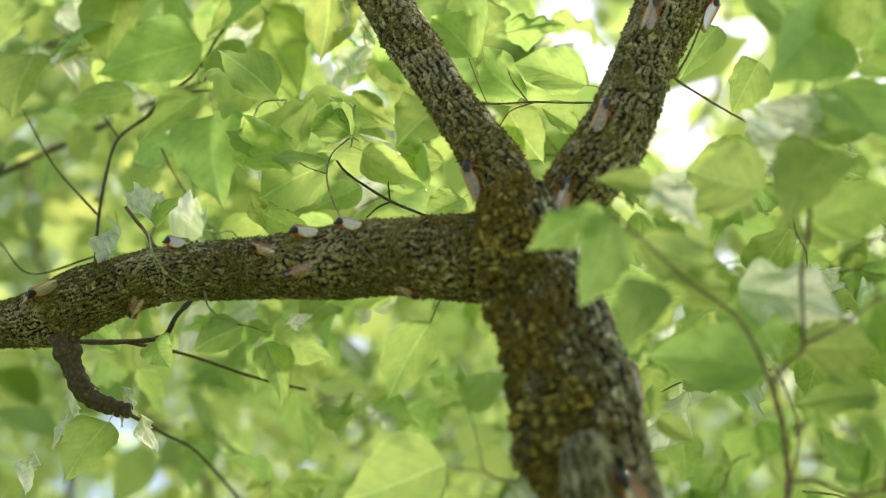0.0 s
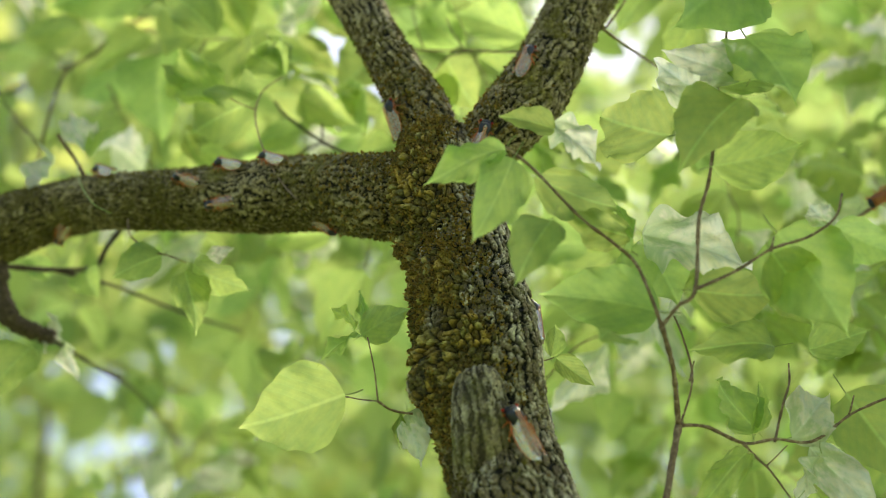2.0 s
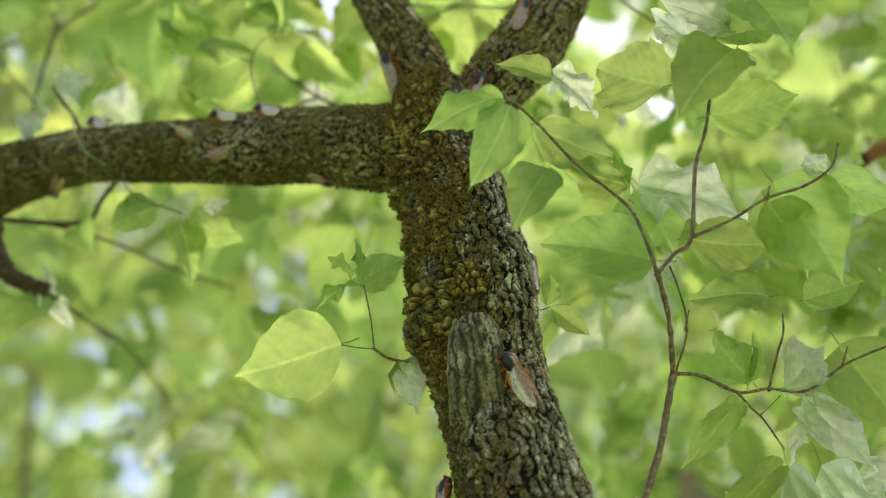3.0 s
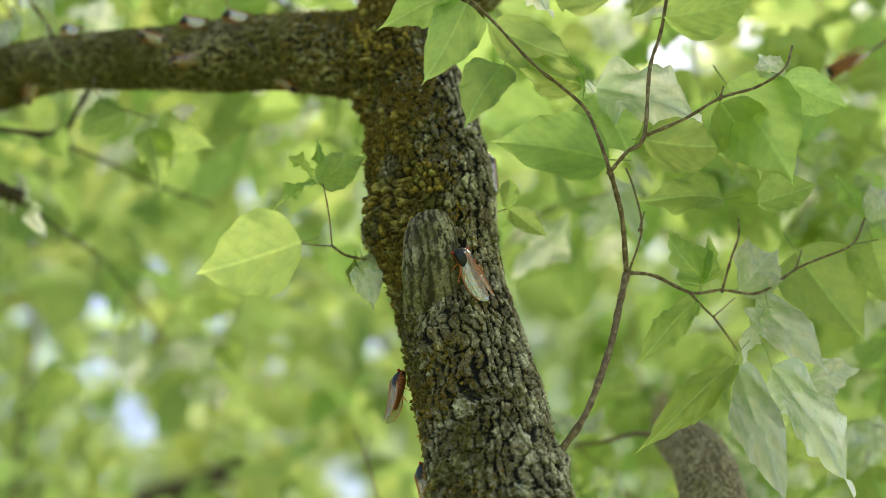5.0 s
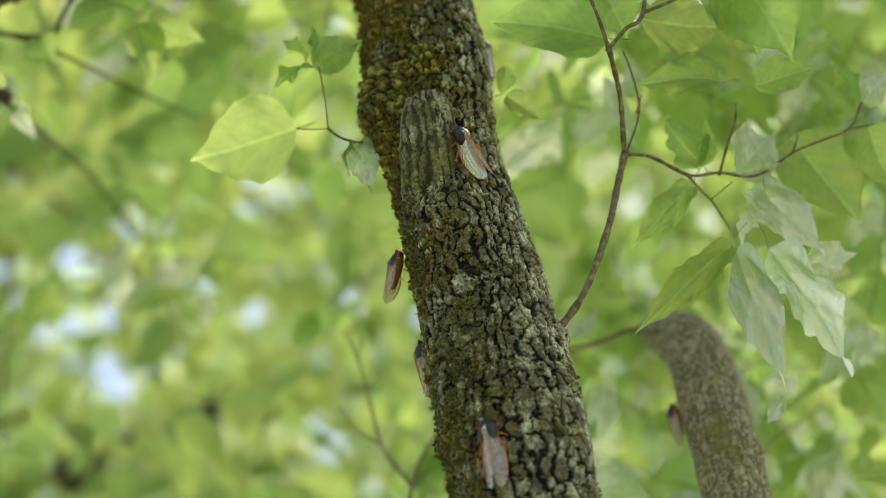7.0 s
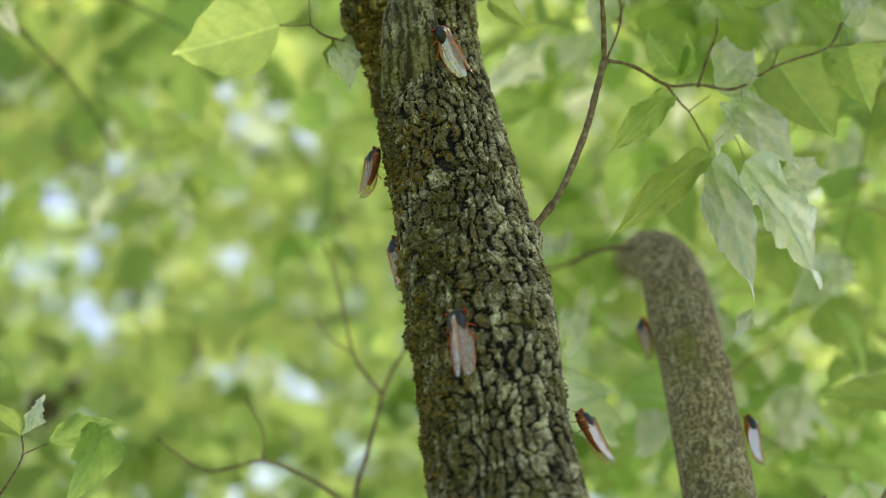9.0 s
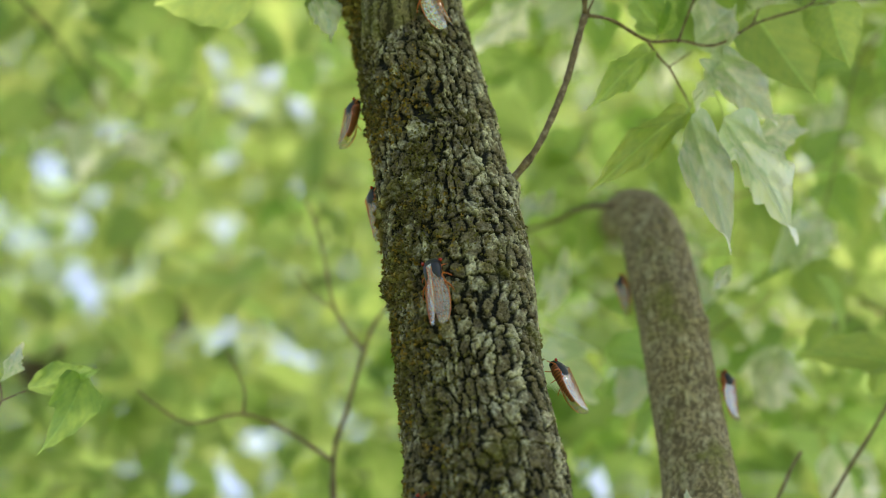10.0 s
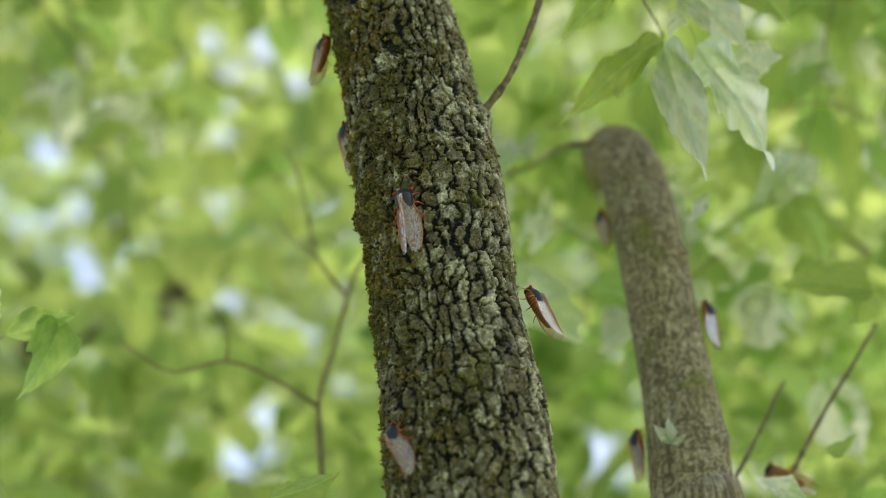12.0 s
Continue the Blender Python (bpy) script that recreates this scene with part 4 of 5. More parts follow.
upper = twig(tree2, [
    ([(-0.2624, 0.2400, 2.3646), (-0.2678, 0.2400, 2.4109), (-0.2693, 0.2400, 2.4595), (-0.2659, 0.2400, 2.4906), (-0.2472, 0.2400, 2.5141), (-0.2399, 0.2400, 2.5320), (-0.2175, 0.2400, 2.5596), (-0.2006, 0.2300, 2.5933), (-0.1805, 0.2200, 2.6214), (-0.1675, 0.2200, 2.6677)], 0.0016, 0.0010),
    ([(-0.2399, 0.2400, 2.5320), (-0.2213, 0.2400, 2.5390), (-0.2016, 0.2400, 2.5419)], 0.0010, 0.0006),
    ([(-0.2659, 0.2400, 2.4906), (-0.2817, 0.2400, 2.5133)], 0.0009, 0.0005),
    ([(-0.2705, 0.2400, 2.4172), (-0.3071, 0.2400, 2.4586), (-0.3301, 0.2400, 2.4947), (-0.3441, 0.2400, 2.5177)], 0.0011, 0.0006),
    ([(-0.2657, 0.2400, 2.3772), (-0.3142, 0.2600, 2.3762), (-0.3465, 0.2700, 2.4120)], 0.0008, 0.0006),
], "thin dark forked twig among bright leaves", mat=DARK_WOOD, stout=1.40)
leaf(upper, (-0.2110, 0.2200, 2.5735), (-0.2873, 0.2200, 2.5372), 0.62, -6, "flat")
leaf(upper, (-0.1665, 0.2200, 2.6076), (-0.1297, 0.2200, 2.5313), 0.78, 12, "curl")
leaf(upper, (-0.1989, 0.2200, 2.5719), (-0.1657, 0.2300, 2.5260), 0.66, 0, "flat")
leaf(upper, (-0.3385, 0.2200, 2.5602), (-0.3454, 0.2200, 2.4925), 0.66, 10, "flat")
leaf(upper, (-0.2590, 0.2300, 2.5279), (-0.3078, 0.2300, 2.5132), 0.52, -20, "flat")
leaf(upper, (-0.1963, 0.2300, 2.5101), (-0.1780, 0.2200, 2.4134), 0.60, 5, "flat")
leaf(upper, (-0.2114, 0.2400, 2.5368), (-0.2544, 0.2500, 2.4971), 0.52, 15, "flat")
leaf(upper, (-0.2826, 0.2200, 2.6289), (-0.2843, 0.2300, 2.5555), 0.72, 5, "flat")
leaf(upper, (-0.1847, 0.2400, 2.6394), (-0.2258, 0.2400, 2.6222), 0.6, -15, "droop")
leaf(upper, (-0.3271, 0.2400, 2.6039), (-0.3082, 0.2400, 2.5484), 0.45, 30, "shrunk")
leaf(upper, (-0.3314, 0.2400, 2.6528), (-0.3041, 0.2400, 2.5886), 0.45, 30, "pale")
leaf(upper, (-0.3611, 0.2400, 2.6389), (-0.3834, 0.2400, 2.5805), 0.6, 10, "flat")
leaf(upper, (-0.2576, 0.2600, 2.6491), (-0.2265, 0.2700, 2.6143), 0.7, 10, "flat")
leaf(upper, (-0.1539, 0.2400, 2.6046), (-0.1773, 0.2500, 2.5642), 0.6, 10, "flat")
leaf(upper, (-0.1305, 0.2400, 2.6438), (-0.1638, 0.2500, 2.6944), 0.6, 10, "flat")
leaf(upper, (-0.1396, 0.2400, 2.5493), (-0.1670, 0.2500, 2.5108), 0.6, -10, "flat")
leaf(upper, (-0.2007, 0.1400, 2.3277), (-0.2191, 0.1400, 2.3657), 0.6, 30, "pale")
leaf(upper, (-0.1985, 0.1400, 2.3255), (-0.1868, 0.1400, 2.3543), 0.5, -30, "flat")
leaf(upper, (-0.2244, 0.1400, 2.3271), (-0.2248, 0.1300, 2.2750), 0.32, 40, "pale")
leaf(upper, (-0.1418, 0.1400, 2.3555), (-0.1277, 0.1400, 2.3273), 0.6, 20, "curl")

bud = twig(tree, [([(-0.1904, 0.1200, 2.2912), (-0.1983, 0.1200, 2.3036), (-0.2048, 0.1150, 2.3094), (-0.2114, 0.1100, 2.3160)], 0.0022, 0.0016)], "dark broken spur on the limb")
vine = twig(tree, [([(-0.1942, 0.1100, 2.2965), (-0.1827, 0.0900, 2.2632), (-0.1696, 0.0850, 2.2427), (-0.1582, 0.0900, 2.2393)], 0.0006, 0.0005)], "thin green tendril over the limb", PETIOLE)

bare = twig(tree2, [
    ([(0.0711, 0.3000, 1.8933), (0.0616, 0.3000, 1.9499), (0.0653, 0.3000, 1.9846), (0.0694, 0.3000, 2.0240), (0.0727, 0.3000, 2.0423), (0.0821, 0.3000, 2.0645)], 0.0022, 0.0010),
    ([(0.0694, 0.3000, 2.0240), (0.0479, 0.3000, 2.0503), (0.0341, 0.3000, 2.0906), (0.0234, 0.3000, 2.1175), (0.0150, 0.3000, 2.1310)], 0.0014, 0.0006),
    ([(0.0478, 0.3000, 2.0511), (0.0313, 0.3000, 2.0603), (0.0188, 0.3000, 2.0754)], 0.0009, 0.0005),
    ([(0.0258, 0.3000, 2.1112), (0.0276, 0.3000, 2.1293)], 0.0006, 0.0004),
    ([(0.0614, 0.3000, 1.9469), (0.0332, 0.2900, 1.9576), (0.0069, 0.2700, 1.9556), (-0.0228, 0.2700, 1.9451), (-0.0457, 0.2700, 1.9545), (-0.0572, 0.2700, 1.9618)], 0.0015, 0.0006),
    ([(0.0069, 0.2700, 1.9556), (0.0038, 0.2700, 1.9739), (-0.0110, 0.2700, 1.9959)], 0.0010, 0.0005),
], "leafless forked twig behind the trunk", mat=None, stout=1.40)

corner = twig(tree2, [([(-0.1008, 0.1200, 1.8408), (-0.0946, 0.1200, 1.8594), (-0.0922, 0.1200, 1.8719), (-0.0951, 0.1200, 1.8816)], 0.0011, 0.0007), ([(-0.0922, 0.1200, 1.8719), (-0.0870, 0.1200, 1.8757), (-0.0817, 0.1200, 1.8792)], 0.0007, 0.0005)], "leafy shoot tip with curled leaves")
leaf(corner, (-0.0808, 0.1200, 1.8799), (-0.0490, 0.1150, 1.8947), 0.66, 20, "curl")
leaf(corner, (-0.0538, 0.1200, 1.8936), (-0.0611, 0.1100, 1.8477), 0.52, -20, "droop")
leaf(corner, (-0.0949, 0.1200, 1.8829), (-0.0881, 0.1200, 1.9059), 0.42, 40, "pale")
leaf(corner, (-0.0958, 0.1200, 1.8822), (-0.1205, 0.1200, 1.8957), 0.5, 25, "flat")

edge = twig(tree2, [
    ([(0.2847, 0.2000, 1.8659), (0.3076, 0.2000, 1.9151), (0.3143, 0.2000, 1.9322), (0.3199, 0.2000, 1.9433)], 0.0014, 0.0008),
    ([(0.3235, 0.2000, 1.8905), (0.3422, 0.2000, 1.9295), (0.3583, 0.2000, 1.9594), (0.3717, 0.2000, 1.9861)], 0.0015, 0.0009),
], "two bare brown shoots beside the young stem", mat=None, stout=1.40)
leaf(edge, (0.3692, 0.1900, 2.0021), (0.3131, 0.1800, 1.9946), 0.42, 25, "flat")
leaf(edge, (0.3604, 0.2000, 1.9845), (0.3710, 0.2000, 2.0190), 0.5, 10, "flat")
leaf(edge, (0.3212, 0.1600, 1.8546), (0.2946, 0.1600, 1.8670), 0.5, 30, "pale")
leaf(edge, (0.3356, 0.1800, 1.8935), (0.3538, 0.1800, 1.9054), 0.5, 30, "flat")
perch = twig(tree2, [([(0.2810, 0.1049, 2.2834), (0.2972, 0.0981, 2.2938), (0.3133, 0.0910, 2.3048), (0.3477, 0.0831, 2.3351)], 0.0014, 0.0010)], "thin twig above the leaf sprays", stout=1.4)
leaf(perch, (0.2885, 0.1187, 2.2990), (0.2825, 0.1508, 2.2711), 0.6, 10, "flat")
leaf(perch, (0.3304, 0.0990, 2.3290), (0.3572, 0.1308, 2.3038), 0.6, 10, "flat")
sprout = twig(tree2, [([(0.2454, 0.1300, 1.8554), (0.2460, 0.1270, 1.8598), (0.2461, 0.1250, 1.8619)], 0.0006, 0.0004)], "tiny sprout of pale leaves on the stem")
for tip in ((0.2375, 0.1200, 1.8688), (0.2445, 0.1200, 1.8739), (0.2529, 0.1200, 1.8646)):
    leaf(sprout, (0.2461, 0.1250, 1.8619), tip, 0.5, 15, "pale")
stemtwig = twig(tree2, [([(0.2084, 0.1900, 2.0828), (0.1933, 0.2400, 2.1125), (0.1791, 0.3000, 2.1389), (0.1623, 0.3600, 2.1683)], 0.0022, 0.0014)], "thin side branch of the young stem", mat=None, stout=1.40)
low_leaf = twig(tree2, [([(0.0533, 0.1200, 1.7820), (0.0546, 0.1200, 1.7988), (0.0584, 0.1200, 1.8092)], 0.0008, 0.0005)], "shoot with a single leaf")
leaf(low_leaf, (0.0591, 0.1200, 1.8095), (0.0903, 0.1200, 1.8252), 0.5, 20, "flat")


# ---- cicadas ----
BLACK, _b = material("cicada_black", (0.018, 0.018, 0.022), 0.35)
ORANGE, _b = material("cicada_orange", (0.58, 0.14, 0.03), 0.45)
VEIN, _b = material("wing_vein", (0.55, 0.16, 0.04), 0.4)
BROWN, _b = material("cicada_abdomen", (0.42, 0.14, 0.04), 0.4)
bands = node(BROWN, "ShaderNodeTexWave", Scale=157.0, Distortion=0.6)
bands.bands_direction = "Y"
BROWN.node_tree.links.new(BROWN.node_tree.nodes.new("ShaderNodeTexCoord").outputs["Object"], bands.inputs["Vector"])
band_tone = ramp(BROWN, [(0.2, (0.17, 0.055, 0.022)), (0.55, (0.32, 0.10, 0.028)), (0.95, (0.44, 0.15, 0.04))])
BROWN.node_tree.links.new(bands.outputs["Fac"], band_tone.inputs[0])
BROWN.node_tree.links.new(band_tone.outputs[0], _b.inputs["Base Color"])
RED, _b = material("cicada_eye", (0.42, 0.03, 0.015), 0.25)


def wing_material():
    m, b = material("cicada_wing", (0.85, 0.80, 0.72), 0.2)
    ln = m.node_tree.links
    tc = m.node_tree.nodes.new("ShaderNodeTexCoord")
    cell = node(m, "ShaderNodeTexVoronoi", Scale=620.0)
    ln.new(tc.outputs["Object"], cell.inputs["Vector"])
    n = noise_at(m, 700, 3)
    r = ramp(m, [(0.35, (0.74, 0.60, 0.48)), (0.65, (0.90, 0.86, 0.82))])
    ln.new(n.outputs["Fac"], r.inputs[0])
    ln.new(r.outputs[0], b.inputs["Base Color"])
    b.inputs["Specular IOR Level"].default_value = 0.9
    bumped(m, b, cell.outputs["Distance"], 0.6, 0.0006)
    b.inputs["Coat Weight"].default_value = 0.5
    b.inputs["Coat Roughness"].default_value = 0.12
    clear = m.node_tree.nodes.new("ShaderNodeBsdfTransparent")
    clear.inputs[0].default_value = (0.96, 0.84, 0.66, 1)
    mx = m.node_tree.nodes.new("ShaderNodeMixShader")
    mx.inputs[0].default_value = 0.33
    ln.new(clear.outputs[0], mx.inputs[1])
    ln.new(b.outputs[0], mx.inputs[2])
    shine = node(m, "ShaderNodeBsdfAnisotropic", Roughness=0.22, Color=(1.0, 0.97, 0.94, 1))
    fres = node(m, "ShaderNodeFresnel", IOR=1.85)
    bump = [n_ for n_ in m.node_tree.nodes if n_.type == "BUMP"][0]
    ln.new(bump.outputs[0], shine.inputs["Normal"])
    m2 = m.node_tree.nodes.new("ShaderNodeMixShader")
    less = node(m, "ShaderNodeMath")
    less.operation = "MULTIPLY"
    ln.new(fres.outputs[0], less.inputs[0])
    less.inputs[1].default_value = 0.60
    ln.new(less.outputs[0], m2.inputs[0])
    ln.new(mx.outputs[0], m2.inputs[1])
    ln.new(shine.outputs[0], m2.inputs[2])
    ln.new(m2.outputs[0], m.node_tree.nodes["Material Output"].inputs[0])
    return m


WING = wing_material()


def lofted(rows, sides=14):
    """A closed body through rows of y, z, half-width, half-height."""
    bm = bmesh.new()
    rings = []
    for y, z, a, h in rows:
        rings.append([bm.verts.new((a * math.cos(2 * math.pi * i / sides), y, z + h * math.sin(2 * math.pi * i / sides))) for i in range(sides)])
    for p, q in zip(rings, rings[1:]):
        for i in range(sides):
            bm.faces.new((p[i], p[(i + 1) % sides], q[(i + 1) % sides], q[i]))
    bm.faces.new(rings[0][::-1])
    bm.faces.new(rings[-1])
    bmesh.ops.recalc_face_normals(bm, faces=bm.faces)
    return bm


def wing_point(s, w, sgn, spread):
    """A point on a folded wing: s along it, w from the back's ridge (0) to the outer rim (1)."""
    if s < 0.4:
        chord = 0.0120 * (0.42 + 0.58 * math.sin(s / 0.4 * math.pi / 2))
    else:
        chord = 0.0120 * math.sqrt(max(0.0, 1 - ((s - 0.4) / 0.61) ** 2.3))
    mid = 0.25 * (0.0120 - chord) * max(0, s - 0.4)
    y = 0.0070 - 0.0330 * s + 0.0030 * w * (1 - s)
    x = -0.0012 + spread * s * 0.0060 + mid + chord * w * 0.58
    z = 0.0112 - 0.0030 * s + 0.0002 * sgn - chord * w * (0.38 + 0.34 * w) + 0.0008 * math.sin(3 * w)
    return Vector((sgn * x, y, z))


def cicada(label):
    c = new("cicada")
    tagged(c, label, "insect", "cicadas on the trees")
    rnd = [(-0.0162, 0.0030, 0.0006, 0.0006)]
    for i in range(8):
        y, r = -0.0150 + 0.002 * i, 0.0020 + 0.0019 * math.sin((i + 0.6) / 8.6 * math.pi / 2)
        rnd += [(y, 0.0034, 0.90 * r, 0.86 * r), (y + 0.0004, 0.0034, 1.06 * r, 0.98 * r), (y + 0.0016, 0.0035, 1.08 * r, 1.0 * r)]
    part("abdomen", lofted(rnd), BROWN, c, "dark brown segmented abdomen")
    part("thorax", lofted([(0.0005, 0.0044, 0.0038, 0.0036), (0.003, 0.0050, 0.0044, 0.0046), (0.0065, 0.0052, 0.0049, 0.0050), (0.0095, 0.0050, 0.0049, 0.0046), (0.0115, 0.0046, 0.0046, 0.0038)]), BLACK, c, "glossy black thorax")
    part("breast", lofted([(-0.0005, 0.0030, 0.0034, 0.0024), (0.003, 0.0032, 0.0044, 0.0034), (0.0075, 0.0034, 0.0050, 0.0036), (0.0112, 0.0036, 0.0046, 0.0030)]), BROWN, c, "rusty brown underside")
    part("head", lofted([(0.0110, 0.0045, 0.0047, 0.0036), (0.0128, 0.0042, 0.0046, 0.0033), (0.0142, 0.0038, 0.0034, 0.0027), (0.0151, 0.0034, 0.0014, 0.0013)]), BLACK, c)
    for sg in (-1, 1):
        bm = bmesh.new()
        bmesh.ops.create_uvsphere(bm, u_segments=10, v_segments=8, radius=0.0011, matrix=Matrix.Translation((sg * 0.0049, 0.0131, 0.0050)))
        part("eye", bm, RED, c, "bulging red eye")
        bm = bmesh.new()
        ns, nw = 14, 5
        grid = [[bm.verts.new(wing_point(i / ns, j / nw, sg, 0.25)) for j in range(nw + 1)] for i in range(ns + 1)]
        for i in range(ns):
            for j in range(nw):
                bm.faces.new((grid[i][j], grid[i + 1][j], grid[i + 1][j + 1], grid[i][j + 1]))
        wing = part("wing", bm, WING, c, "clear amber wing")
        vv, vf = [], []
        stem_mesh(vv, vf, [wing_point(s, 1.0, sg, 0.25) for s in (0, 0.25, 0.5, 0.72, 0.9)], 0.00062, 0.00024, 5, 1, 0.0)
        stem_mesh(vv, vf, [wing_point(s, 0.0, sg, 0.25) for s in (0, 0.3, 0.65, 0.95)], 0.00028, 0.00012, 5, 1, 0.0)
        for w0, w1 in ((0.75, 0.85), (0.6, 0.62), (0.45, 0.42), (0.3, 0.22)):
            stem_mesh(vv, vf, [wing_point(s, w0 + (w1 - w0) * s, sg, 0.25) + Vector((0, 0, 0.0001)) for s in (0.05, 0.35, 0.65, 0.93)], 0.00013, 0.00007, 4, 1, 0.0)
        for s0 in (0.5, 0.62, 0.74, 0.84):
            stem_mesh(vv, vf, [wing_point(s0, 0.05, sg, 0.25), wing_point(s0 + 0.04, 0.5, sg, 0.25), wing_point(s0, 0.95, sg, 0.25)], 0.00007, 0.00007, 4, 1, 0.0)
        arrays("venation", vv, vf, VEIN, wing, "orange wing veins")
        for y0, reach, back in ((0.0085, 0.0062, 0.004), (0.0055, 0.0078, 0.0), (0.0025, 0.0082, -0.005)):
            lv, lf = [], []
            stem_mesh(lv, lf, [(sg * 0.0025, y0, 0.0028), (sg * reach * 0.75, y0 + back * 0.5, 0.0034), (sg * reach, y0 + back, 0.0004), (sg * reach * 1.08, y0 + back * 1.4, -0.0014)], 0.00055, 0.00022, 5, 2, 0.0)
            arrays("leg", lv, lf, ORANGE, c, "thin orange leg")
    return c


def seat(head, head_n, tail, tail_n, lean=0, size=0.83, lift=0.0012, off=0.0, over=0.0):
    """The pose of a cicada that clings to bark with its head and wing tips over those places. over: 1 if it climbs over the limb, away from below."""
    h, t = Vector(head), Vector(tail) + Vector(tail_n) * off
    z = (Vector(head_n) + Vector(tail_n)).normalized()
    y = h - t
    if over:
        rest = math.sqrt(max(0.0, (0.038 * size) ** 2 - y.length ** 2))
        way = -TO_EYE - z * z.dot(-TO_EYE)
        y = y + way.normalized() * rest * over
    y.normalize()
    z = (z - y * z.dot(y)).normalized()
    z = Matrix.Rotation(radians(lean), 3, y) @ z
    m = Matrix((y.cross(z), y, z)).transposed().to_4x4()
    m.translation = (h + t) / 2 + y * 0.006 * size + z * lift
    return m @ Matrix.Scale(size, 4)


